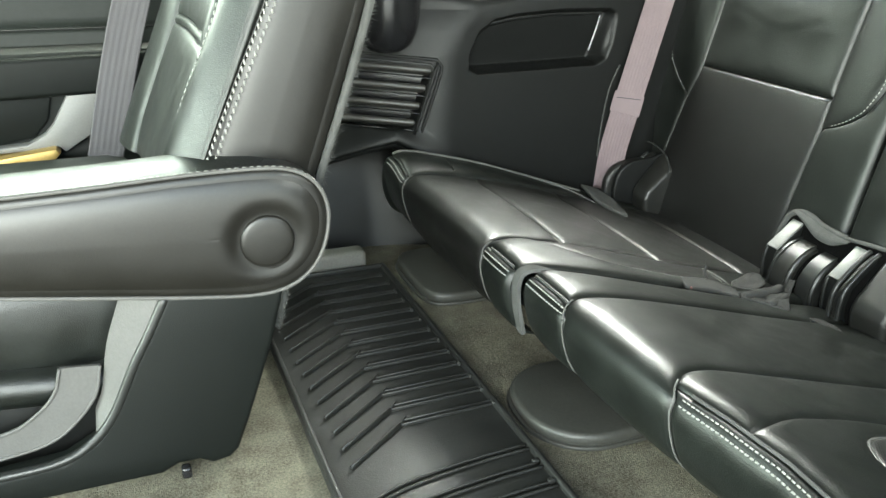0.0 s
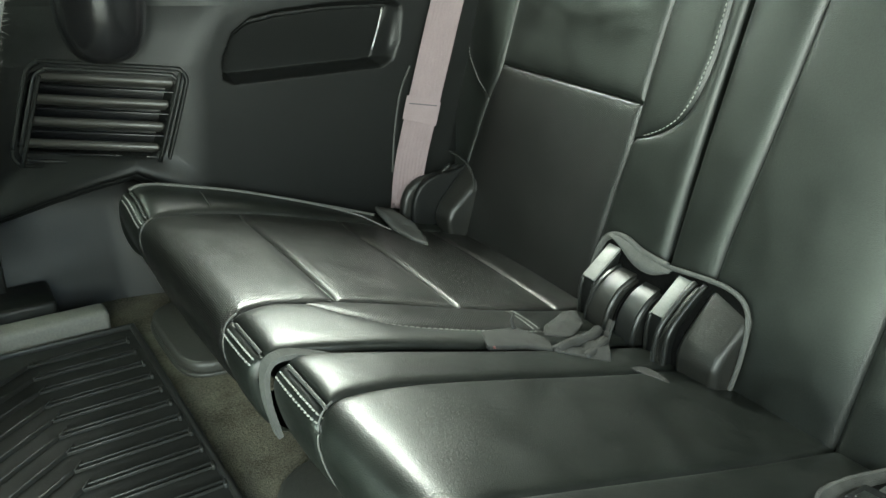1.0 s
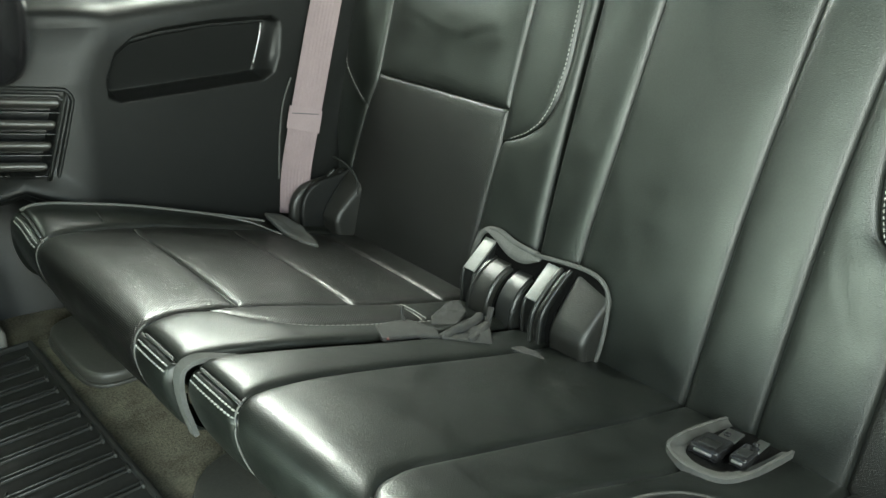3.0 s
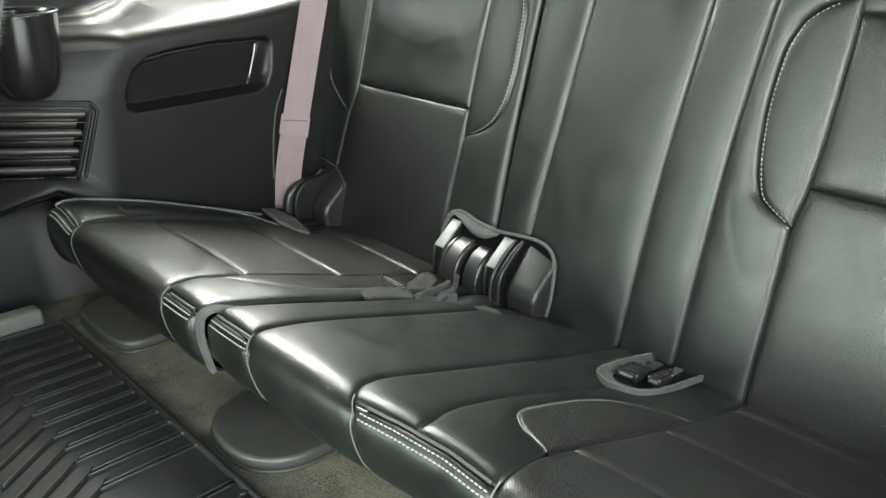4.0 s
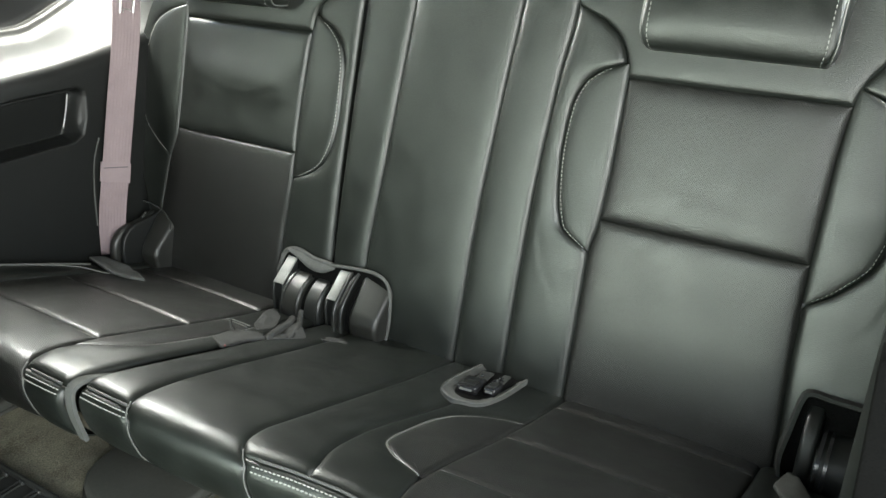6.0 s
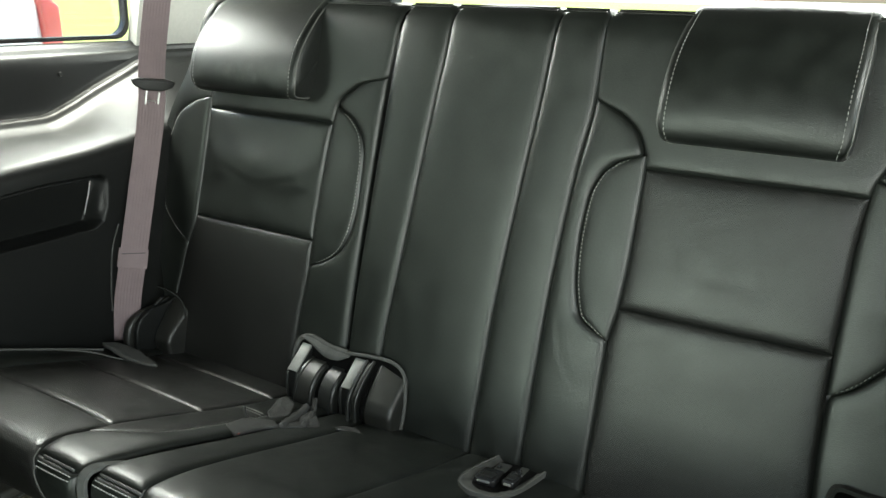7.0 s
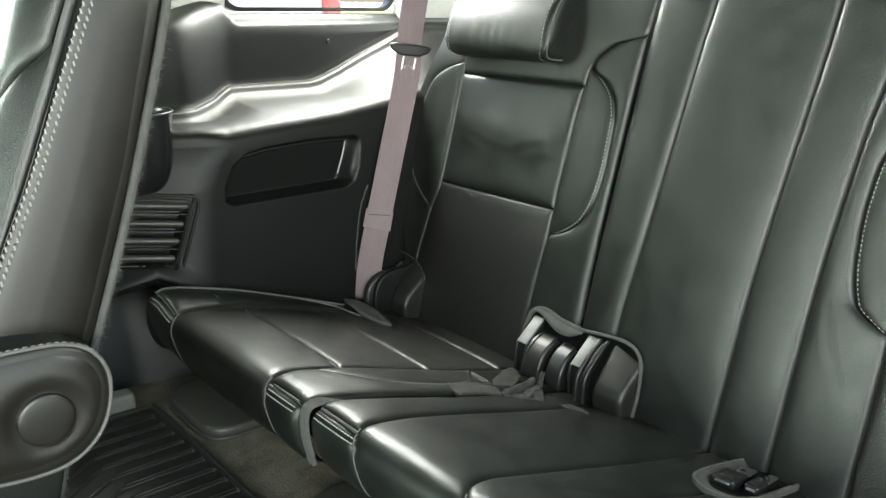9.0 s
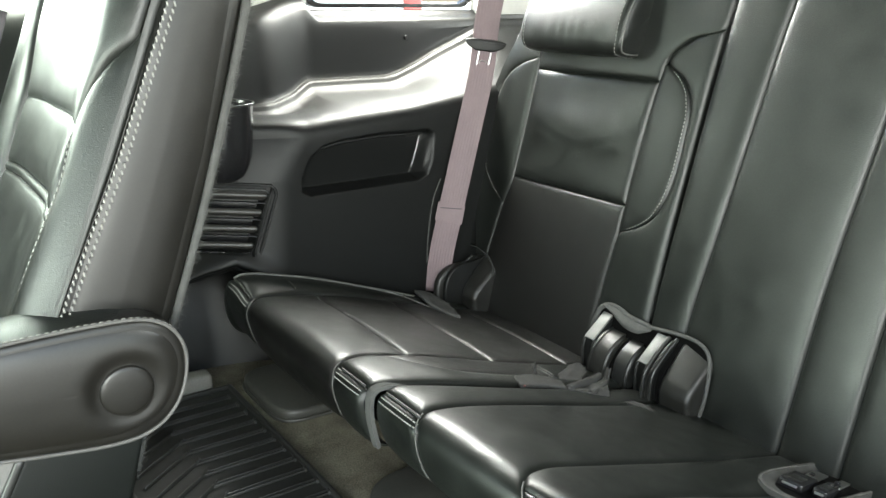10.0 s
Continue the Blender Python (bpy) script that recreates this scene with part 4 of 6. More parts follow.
panel("upper_insert", back_face, FL, FR, vz(0.318), vz(0.513), LEATHER, far_seat, puff=0.009, reach=0.014, sag=lambda y, v: (0.006 * np.exp(-((v - vz(0.425)) / 0.035) ** 2) + 0.0005 * np.sin(v * 210 + 3 * np.sin(y * 31)) * np.exp(-((v - vz(0.405)) / 0.012) ** 2)) * smoothstep(0.93, 0.98, y) * smoothstep(1.212, 1.165, y))
C_IN = zs((0.513, 0.918), (0.535, 0.914), (0.548, 0.908), (0.566, 0.890), (0.580, 0.866), (0.592, 0.820), (0.60, 0.818), (0.70, 0.808))
C_OUT = zs((0.513, 1.206), (0.535, 1.208), (0.56, 1.214), (0.60, 1.222), (0.66, 1.228), (0.70, 1.222))
panel("top_panel", back_face, C_IN, C_OUT, vz(0.513), B_TOP, LEATHER, far_seat, dips="lhb", puff=0.006, reach=0.014)
BOLI = zs((0.276, 0.930), (0.281, 0.917), (0.288, 0.901), (0.300, 0.882), (0.315, 0.867), (0.35, 0.853), (0.40, 0.847), (0.46, 0.847), (0.496, 0.855), (0.52, 0.874), (0.539, 0.906))
panel("inner_wing", back_face, BOLI, FL, vz(0.277), vz(0.538), LEATHER, far_seat, dips="lh", puff=0.007, depth=0.003, rows=(("l", 0.0045, vz(0.283), vz(0.53), 0.0),), thread=(0.0036, 0.0022, 0.0011))
IN_R = zs((0.0, 0.946), (0.10, 0.945), (0.177, 0.941), (0.262, 0.934), (0.276, 0.930), (0.281, 0.917), (0.288, 0.901), (0.300, 0.882), (0.315, 0.867), (0.35, 0.853), (0.40, 0.847), (0.46, 0.847), (0.496, 0.855), (0.52, 0.874), (0.539, 0.906), (0.548, 0.908), (0.566, 0.890), (0.580, 0.866), (0.592, 0.820))
panel("inner_side", back_face, G_FAR, IN_R, B_LOW, vz(0.593), LEATHER, far_seat, dips="lh", puff=0.008, reach=0.012)
BOLO = zs((0.266, 1.228), (0.272, 1.240), (0.294, 1.273), (0.326, 1.303), (0.37, 1.312), (0.42, 1.312), (0.47, 1.300), (0.497, 1.285), (0.52, 1.250), (0.533, 1.210))
panel("outer_wing", back_face, FR, BOLO, vz(0.267), vz(0.532), LEATHER, far_seat, dips="lh", puff=0.006, depth=0.003, rows=(("h", 0.0045, vz(0.273), vz(0.525), 0.0),), thread=(0.0036, 0.0022, 0.0011))
OUT_L = zs((0.0, 1.255), (0.132, 1.248), (0.253, 1.231), (0.266, 1.228), (0.272, 1.240), (0.294, 1.273), (0.326, 1.303), (0.37, 1.312), (0.42, 1.312), (0.47, 1.300), (0.497, 1.285), (0.52, 1.250), (0.533, 1.210), (0.56, 1.214), (0.60, 1.222), (0.66, 1.228), (0.70, 1.222))
panel("outer_side", back_face, OUT_L, lambda v: np.maximum(EDGE(v), OUT_L(v) + 0.006), B_LOW, B_TOP, LEATHER, far_seat, dips="l", puff=0.003, depth=0.003)

core("back_core", B_CORE, 0.01, 0.820, bench)
G_NEAR = zs((0.0, 0.828), (0.188, 0.828), (0.40, 0.822), (0.60, 0.812), (0.70, 0.802))
A_ = zs((0.0, 0.768), (0.178, 0.762), (0.327, 0.748), (0.50, 0.732), (0.583, 0.724), (0.64, 0.717), (0.70, 0.714))
B_ = zs((0.0, 0.581), (0.077, 0.580), (0.255, 0.575), (0.464, 0.559), (0.596, 0.547), (0.70, 0.540))
C_ = zs((0.0, 0.496), (0.085, 0.495), (0.29, 0.491), (0.49, 0.478), (0.59, 0.466), (0.70, 0.467))
panel("edge_strip", back_face, A_, G_NEAR, B_LOW, B_TOP, LEATHER, bench, dips="lh", puff=0.008, reach=0.014)
panel("wide_channel", back_face, B_, A_, B_LOW, B_TOP, LEATHER, bench, dips="lh", puff=0.010, reach=0.020, step=0.005)
panel("narrow_channel", back_face, C_, B_, B_LOW, B_TOP, LEATHER, bench, dips="lh", puff=0.008, reach=0.014)
NL = zs((0.0, 0.396), (0.263, 0.395), (0.314, 0.3875), (0.391, 0.3825), (0.48, 0.381), (0.53, 0.381))
NR = zs((0.0, 0.104), (0.081, 0.106), (0.199, 0.113), (0.319, 0.1165), (0.437, 0.115), (0.53, 0.108))
panel("lower_insert", back_face, NR, NL, B_LOW, vz(0.318), LEATHER_DOTS, bench, "perforated leather lower insert", puff=0.008, reach=0.014)
panel("upper_insert", back_face, NR, NL, vz(0.318), vz(0.505), LEATHER_DOTS, bench, "perforated leather upper insert", puff=0.009, reach=0.014)
BOLL = zs((0.271, 0.396), (0.282, 0.417), (0.300, 0.441), (0.353, 0.454), (0.40, 0.457), (0.454, 0.454), (0.49, 0.441), (0.508, 0.421), (0.523, 0.388))
panel("inner_wing", back_face, NL, BOLL, vz(0.272), vz(0.522), LEATHER, bench, dips="lh", puff=0.006, depth=0.004, rows=(("h", 0.0045, vz(0.276), vz(0.515), 0.0),), thread=(0.0036, 0.0022, 0.0011))
SIDE_L = zs((0.0, 0.396), (0.262, 0.395), (0.271, 0.396), (0.282, 0.417), (0.300, 0.441), (0.353, 0.454), (0.40, 0.457), (0.454, 0.454), (0.49, 0.441), (0.508, 0.421), (0.523, 0.388), (0.551, 0.399), (0.573, 0.426), (0.591, 0.466))
panel("inner_side", back_face, SIDE_L, C_, B_LOW, vz(0.5905), LEATHER, bench, dips="lh", puff=0.009, reach=0.014, sag=crease(0.0004, (0.285, 0.470), (0.255, 0.464), (0.225, 0.450), (0.197, 0.431)))
T_L = zs((0.505, 0.382), (0.523, 0.386), (0.551, 0.399), (0.573, 0.426), (0.591, 0.466), (0.60, 0.467), (0.70, 0.470))
T_R = zs((0.505, 0.110), (0.523, 0.104), (0.551, 0.088), (0.573, 0.058), (0.591, 0.014), (0.60, 0.012), (0.70, 0.012))
panel("top_panel", back_face, T_R, T_L, vz(0.505), B_TOP, LEATHER, bench, dips="lhb", puff=0.006, reach=0.016)
BOLR = zs((0.271, 0.110), (0.283, 0.092), (0.299, 0.074), (0.335, 0.046), (0.40, 0.034), (0.46, 0.040), (0.50, 0.060), (0.518, 0.084), (0.525, 0.106))
panel("outer_wing", back_face, BOLR, NR, vz(0.272), vz(0.524), LEATHER, bench, dips="lh", puff=0.006, depth=0.004, rows=(("l", 0.0045, vz(0.276), vz(0.515), 0.0),), thread=(0.0036, 0.0022, 0.0011))
SIDE_R = zs((0.0, 0.104), (0.081, 0.106), (0.199, 0.113), (0.262, 0.114), (0.271, 0.110), (0.283, 0.092), (0.299, 0.074), (0.335, 0.046), (0.40, 0.034), (0.46, 0.040), (0.50, 0.060), (0.518, 0.084), (0.525, 0.106), (0.551, 0.088), (0.573, 0.058), (0.591, 0.015))
panel("outer_side", back_face, const(0.008), lambda v: np.maximum(SIDE_R(v), 0.010), B_LOW, vz(0.591), LEATHER, bench, dips="h", puff=0.006, reach=0.012, sag=crease(0.0004, (0.30, 0.022), (0.262, 0.036), (0.235, 0.060), (0.222, 0.090)))
for low_, high_, owner in ((0.015, 0.46, bench), (0.475, 0.54, bench), (0.55, 0.715, bench), (0.73, 0.80, bench), (0.84, 1.22, far_seat)):
    y = np.linspace(low_, high_, 30)
    for dv in (0.0, 0.009):
        pp, nn = back_face.points(y, np.full(30, vz(0.695) + 0.008 + dv))
        tube("top_welt", pp + nn * 0.0045, 0.0016, LEATHER_SMOOTH, owner, n=6, count=30)


def headrest(parent, yc, half, label, gather=0.0):
    """A padded head restraint: a leaning loaf with flat stitched ends. gather: small puckers along its lower front."""
    loop = smooth_line([(0.988, 0.5525), (0.9815, 0.566), (0.984, 0.592), (0.996, 0.625), (1.018, 0.655), (1.045, 0.681), (1.075, 0.702), (1.100, 0.7125), (1.125, 0.710), (1.138, 0.690), (1.130, 0.640), (1.105, 0.585), (1.070, 0.553), (1.045, 0.5455), (1.010, 0.546)], 120, closed=True)[:-1]
    mid = np.array([1.060, 0.622])
    n = len(loop)
    us = np.r_[-1.0, -0.997, -0.988, -0.972, -0.95, np.linspace(-0.92, 0.92, 61), 0.95, 0.972, 0.988, 0.997, 1.0]

    def at(p, u):
        edge = max(0.0, (abs(u) - 0.93) / 0.07)
        shrink = 0.006 * (1 - math.sqrt(max(0.0, 1 - edge**2)))
        d = mid - p
        d = d / np.linalg.norm(d)
        h = half * (1 - 0.03 * smoothstep(0.655, 0.715, p[1]) - 0.05 * smoothstep(0.575, 0.545, p[1]))
        bulge = 0.0035 * (1 - u * u) * smoothstep(0.55, 0.60, p[1]) - gather * (1 + math.sin(u * 26 + 2.2 * math.sin(u * 5))) * math.exp(-((p[1] - 0.585) / 0.016) ** 2) * (p[0] < 1.02)
        q = p + d * (shrink - bulge)
        return (q[0], yc + u * h, q[1])

    verts = [at(p, u) for u in us for p in loop]
    faces = [(i * n + j, i * n + (j + 1) % n, (i + 1) * n + (j + 1) % n, (i + 1) * n + j) for i in range(len(us) - 1) for j in range(n)]
    hr = link_mesh("headrest", verts, faces, LEATHER, parent, label)
    for side in (-1, 1):
        ring = [at(p, side) for p in loop]
        c = np.mean(ring, axis=0)
        V, F = [], []
        for k, f in enumerate((1.0, 0.97, 0.9, 0.75, 0.5, 0.25, 0.05)):
            lift = 0.004 * (1 - math.exp(-(1 - f) / 0.08))
            V += [tuple(c + (np.array(r) - c) * f + np.array([0, side * lift, 0])) for r in ring]
        for i in range(6):
            F += [(i * n + j, i * n + (j + 1) % n, (i + 1) * n + (j + 1) % n, (i + 1) * n + j) for j in range(n)]
        F.append(tuple(range(6 * n, 7 * n)))
        link_mesh("side_panel", V, F, LEATHER, hr, "leather end panel")
        k0 = int(np.argmin([abs(p[0] - 1.03) + 9 * (p[1] > 0.56) for p in loop]))
        line2d = np.array([loop[(k0 + k) % n] for k in range(n) if k < 70])
        line = np.array([at(p, side * 0.915) for p in line2d])
        out = np.stack([line2d[:, 0] - mid[0], 0 * line2d[:, 0] + side * 0.02, line2d[:, 1] - mid[1]], 1)
        out /= np.linalg.norm(out, axis=1)[:, None]
        stitches("stitching", line + out * 0.0004, out, THREAD, hr, length=0.0040, gap=0.0024, wide=0.0009, label="pale contrast stitching")
        tube("seam", [at(p, side * 0.999) for p in line2d[::5]], 0.0013, PIPING, hr, "thin grey seam", n=6, count=60)
    for dy in (-0.06, 0.06):
        tube("post", [(1.10, yc + dy, 0.68), (1.085, yc + dy, 0.60), (1.075, yc + dy, 0.52)], 0.006, STEEL, hr)
    return hr


headrest(far_seat, 1.087, 0.1225, "black leather headrest with stitched edges and small puckers", 0.0005)
headrest(bench, 0.2475, 0.1125, "black leather headrest with stitched edges")

# ---------- second-row captain's chair ----------
chair = thing("captain_chair", "green-grey leather captain's chair with armrest and pale double stitching", "car seat")
# backrest: side and rear shell
S_SIDE = [(0.090, 0.25), (0.110, 0.30), (0.160, 0.42), (0.214, 0.55), (0.252, 0.65), (0.277, 0.682), (0.315, 0.690), (0.340, 0.670), (0.345, 0.640), (0.300, 0.475), (0.262, 0.36), (0.205, 0.20), (0.185, 0.13), (0.15, 0.13)]
part("backrest_shell", prism(S_SIDE, 1, 0.882, 1.33, 0.012, 4), LEATHER_SMOOTH, chair, "dark leather backrest shell")


def domed(name, outline, centre, y, rise, dent=None, parent=None, label="", reach=0.016):
    """A padded side face over a closed outline in x and z, bulging towards the open door."""
    o, c = np.asarray(outline), np.asarray(centre)
    s = 1 - (1 - np.linspace(0.0, 1.0, 44)) ** 1.6
    n = len(o)
    P = np.concatenate([c + (o - c) * k for k in s])
    a, ab = o[None], np.roll(o, -1, 0)[None] - o[None]
    t = np.clip(((P[:, None] - a) * ab).sum(2) / (ab**2).sum(2), 0, 1)
    edge = np.min(np.linalg.norm(P[:, None] - a - ab * t[..., None], axis=2), axis=1)
    lift = rise * (1 - np.exp(-edge / reach))
    if dent:
        d = np.hypot(P[:, 0] - dent[0], P[:, 1] - dent[1])
        lift = lift - 0.0052 * np.exp(-((np.maximum(d - dent[2], 0) / 0.012) ** 2))
    V = np.stack([P[:, 0], y - lift, P[:, 1]], 1)
    F = [(i * n + j, i * n + (j + 1) % n, (i + 1) * n + (j + 1) % n, (i + 1) * n + j) for i in range(len(s) - 1) for j in range(n)]
    return link_mesh(name, V, F, LEATHER_SMOOTH, parent, label)


corners = np.array(rounded([(0.108, 0.262), (0.127, 0.305), (0.174, 0.42), (0.226, 0.55), (0.264, 0.645), (0.284, 0.668), (0.312, 0.674), (0.326, 0.660), (0.328, 0.640), (0.286, 0.478), (0.248, 0.365), (0.192, 0.205), (0.176, 0.146), (0.155, 0.146)], 0.008, 4))
lengths = np.r_[0, np.cumsum(np.linalg.norm(np.diff(np.vstack([corners, corners[:1]]), axis=0), axis=1))]
spots = np.linspace(0, lengths[-1], 160, endpoint=False)
shell_line = np.stack([np.interp(spots, lengths, np.r_[corners[:, k], corners[0, k]]) for k in (0, 1)], 1)
domed("side_padding", shell_line, (0.205, 0.40), 0.8800, 0.006, None, chair, "dark padded leather side")
# carpet-like rear board edge that stands a little proud
tube("rear_edge", [(0.188, 0.890, 0.13), (0.206, 0.889, 0.195), (0.263, 0.886, 0.355), (0.302, 0.886, 0.475), (0.347, 0.886, 0.636), (0.343, 0.888, 0.672), (0.318, 0.89, 0.693)], 0.0046, FELT, chair, "grey fuzzy rear board edge")
edge_line = smooth_line([(0.188, 0.890, 0.13), (0.206, 0.889, 0.195), (0.263, 0.886, 0.355), (0.302, 0.886, 0.475), (0.347, 0.886, 0.636), (0.343, 0.888, 0.672), (0.318, 0.89, 0.693)], 300)
rng = np.random.default_rng(5)
verts, faces = [], []
for k in range(4200):
    p = edge_line[rng.integers(0, 300)] + rng.normal(0, 0.0022, 3)
    d = np.array([rng.normal(0.5, 0.6), rng.normal(-0.6, 0.5), rng.normal(0, 0.6)])
    d *= rng.uniform(0.0045, 0.0085) / np.linalg.norm(d)
    u = np.cross(d, (0.3, 0.5, 0.8))
    u *= 0.00028 / np.linalg.norm(u)
    w = np.cross(d / np.linalg.norm(d), u)
    o = len(verts)
    verts += [p + u, p - 0.5 * u + 0.87 * w, p - 0.5 * u - 0.87 * w, p + d]
    faces += [(o, o + 1, o + 3), (o + 1, o + 2, o + 3), (o + 2, o, o + 3)]
fuzz = link_mesh("fuzz", verts, faces, FELT, chair, "frayed felt fibres", smooth=False)
fuzz["kind"] = "stuff"
rows = []
for z in np.linspace(0.14, 0.675, 40):
    x = float(np.interp(z, [0.13, 0.20, 0.36, 0.475, 0.64, 0.68], [0.190, 0.208, 0.266, 0.304, 0.349, 0.342]))
    rows.append([(x + 0.006 * math.cos((y - 1.1) / 0.23 * 1.3), y, z) for y in np.linspace(0.89, 1.325, 24)])
grid_solid("rear_board", rows, FELT, chair, "grey carpeted rear board", back=(-0.004, 0, 0))

S_FRONT = [(0.075, 0.24), (0.095, 0.29), (0.150, 0.42), (0.203, 0.55), (0.242, 0.65), (0.268, 0.684), (0.295, 0.694)]


def chair_bend(y, v, p):
    """Bolsters at the sides stand forward of the middle."""
    k = np.clip((np.asarray(y) - 0.905) / 0.42, 0, 1)
    side = np.exp(-((k / 0.17) ** 2)) + np.exp(-(((1 - k) / 0.17) ** 2))
    roll = np.clip((0.932 - np.asarray(y)) / 0.058, 0, 1)
    p[..., 0] = p[..., 0] + 0.004 - 0.020 * side + 0.031 * roll**2
    return p


chair_face, chair_line, chair_s = profile_cover(S_FRONT, bend=chair_bend, flip=-1.0)


def cz(z):
    return float(np.interp(z, chair_line[:, 1], chair_s))


E_IN, E_OUT = const(0.874), const(1.335)
W1 = curve([(cz(0.24), 0.955), (cz(0.32), 0.943), (cz(0.40), 0.926), (cz(0.46), 0.917), (cz(0.505), 0.924), (cz(0.535), 0.918), (cz(0.565), 0.903), (cz(0.60), 0.880), (cz(0.69), 0.878)])
W2 = curve([(cz(0.24), 1.255), (cz(0.30), 1.265), (cz(0.50), 1.263), (cz(0.60), 1.285), (cz(0.69), 1.29)])
panel("side_bolster", chair_face, E_IN, W1, cz(0.24), cz(0.60), LEATHER, chair, "pale-sheened leather side bolster", dips="ht", puff=0.009, reach=0.016, rows=(("h", 0.005, cz(0.25), cz(0.50), 0.4),), thread=(0.0052, 0.0024, 0.0015))
panel("side_bolster", chair_face, W2, E_OUT, cz(0.24), cz(0.69), LEATHER, chair, dips="l", puff=0.012, reach=0.016)
cut = [0.24, 0.412, 0.424, 0.507, 0.69]
for a, b in zip(cut[:-1], cut[1:]):
    panel("front_insert", chair_face, W1, W2, cz(a), cz(b), LEATHER, chair, puff=0.013 if b - a > 0.05 else 0.006, reach=0.022 if b - a > 0.05 else 0.006)
zz = np.linspace(0.26, 0.675, 120)
rows = []
for z in np.linspace(0.245, 0.688, 60):
    v = cz(z)
    p, n = chair_face.points(np.array([0.874]), np.array([v]))
    p = p[0] + n[0] * 0.004
    q = np.array([float(np.interp(p[2], [0.24, 0.26, 0.346, 0.423, 0.478, 0.63, 0.675], [0.089, 0.098, 0.134, 0.170, 0.196, 0.258, 0.278])) + 0.003, 0.8765, p[2]])
    rows.append([tuple(p * (1 - k) + q * k + np.array([0, -0.004 * math.sin(math.pi * k) + 0.002 * math.exp(-((k - 0.75) / 0.12) ** 2), 0])) for k in np.linspace(0, 1, 14)])
grid_solid("gusset", rows, LEATHER, chair, "leather gusset beside the bolster", back=(0.003, 0.006, 0))
for dx, dy in ((0.0025, -0.0042), (0.0105, -0.0022)):
    line = np.stack([np.interp(zz, [0.26, 0.346, 0.423, 0.478, 0.63, 0.675], [0.098, 0.134, 0.170, 0.196, 0.258, 0.278]) + dx, np.full(120, 0.8745 + dy), zz], 1)
    stitches("stitching", line, np.tile([-0.35, -0.94, 0], (120, 1)), THREAD, chair, length=0.0056, gap=0.0016, wide=0.0020, slant=0.55, label="pale double contrast stitching")
tube("seam", np.array([(0.1015, 0.8755, 0.26), (0.1365, 0.8755, 0.346), (0.1715, 0.8755, 0.423), (0.1965, 0.8755, 0.478), (0.2565, 0.8755, 0.63)]), 0.0012, LEATHER_SMOOTH, chair, n=6)

# armrest
ARM_OUT = [(-0.22, 0.322), (-0.10, 0.3215), (0.02, 0.324), (0.10, 0.327), (0.17, 0.327), (0.205, 0.322), (0.228, 0.306), (0.239, 0.278), (0.235, 0.243), (0.220, 0.215), (0.195, 0.198), (0.16, 0.194), (0.10, 0.201), (0.0, 0.217), (-0.10, 0.233), (-0.22, 0.252)]
arm_outline = [tuple(p) for p in smooth_line(ARM_OUT, 90, closed=True)[:-1]]
arm = part("armrest", prism(arm_outline, 1, 0.836, 0.878, 0.009, 4), LEATHER_SMOOTH, chair, "dark leather armrest with a piped edge")
domed("side_face", smooth_line(ARM_OUT, 220, closed=True)[:-1] * np.array([0.965, 0.90]) + np.array([0.002, 0.0268]), (0.13, 0.262), 0.8390, 0.0095, (0.175, 0.253, 0.0265), arm, "padded leather side of the armrest", 0.0125)
cx_, cz_ = 0.02, 0.27
rim = [(cx_ + (x - cx_) * 0.995, 0.8385, cz_ + (z - cz_) * 0.985) for x, z in arm_outline]
tube("piping", rim + rim[:1], 0.0021, SKIRT, arm, "pale piped edge", n=6, count=260)
top_line = np.array([(x, 0.8395, z + 0.0005) for x, z in arm_outline if z > 0.285 and x < 0.236])
top_line = top_line[np.argsort(top_line[:, 0])]
stitches("stitching", smooth_line(top_line, 200), np.tile([0, -0.6, 0.8], (200, 1)), THREAD, arm, length=0.005, gap=0.002, wide=0.0016, label="pale contrast stitching")
verts, faces = [(0.175, 0.8302, 0.253)], []
for r, y in ((0.008, 0.8303), (0.016, 0.8306), (0.022, 0.8311), (0.0250, 0.8317), (0.0262, 0.8326), (0.0268, 0.8345), (0.0268, 0.8400)):
    verts += [(0.175 + r * math.cos(a), y, 0.253 + r * math.sin(a)) for a in np.linspace(0, 2 * math.pi, 48, endpoint=False)]
faces = [(0, 1 + (j + 1) % 48, 1 + j) for j in range(48)]
faces += [(1 + i * 48 + j, 1 + i * 48 + (j + 1) % 48, 1 + (i + 1) * 48 + (j + 1) % 48, 1 + (i + 1) * 48 + j) for i in range(6) for j in range(48)]
link_mesh("pivot_cap", verts, faces, LEATHER_SMOOTH, arm, "round leather-grained pivot cap")
crest = np.array(ARM_OUT[:8])
rows = []
for x in np.linspace(-0.22, 0.236, 50):
    z = float(np.interp(x, crest[:, 0], crest[:, 1]))
    rows.append([(x, yy_, z - 0.001 + (0.002 + 0.003 * smoothstep(-0.04, 0.08, x)) * (1 - (yy_ - 0.879) ** 2 / 0.038**2) * (1 - smoothstep(0.12, 0.236, x))) for yy_ in np.linspace(0.842, 0.915, 16)])
grid_solid("arm_top", rows, LEATHER, arm, "pale-sheened padded top", back=(0, 0, -0.006))

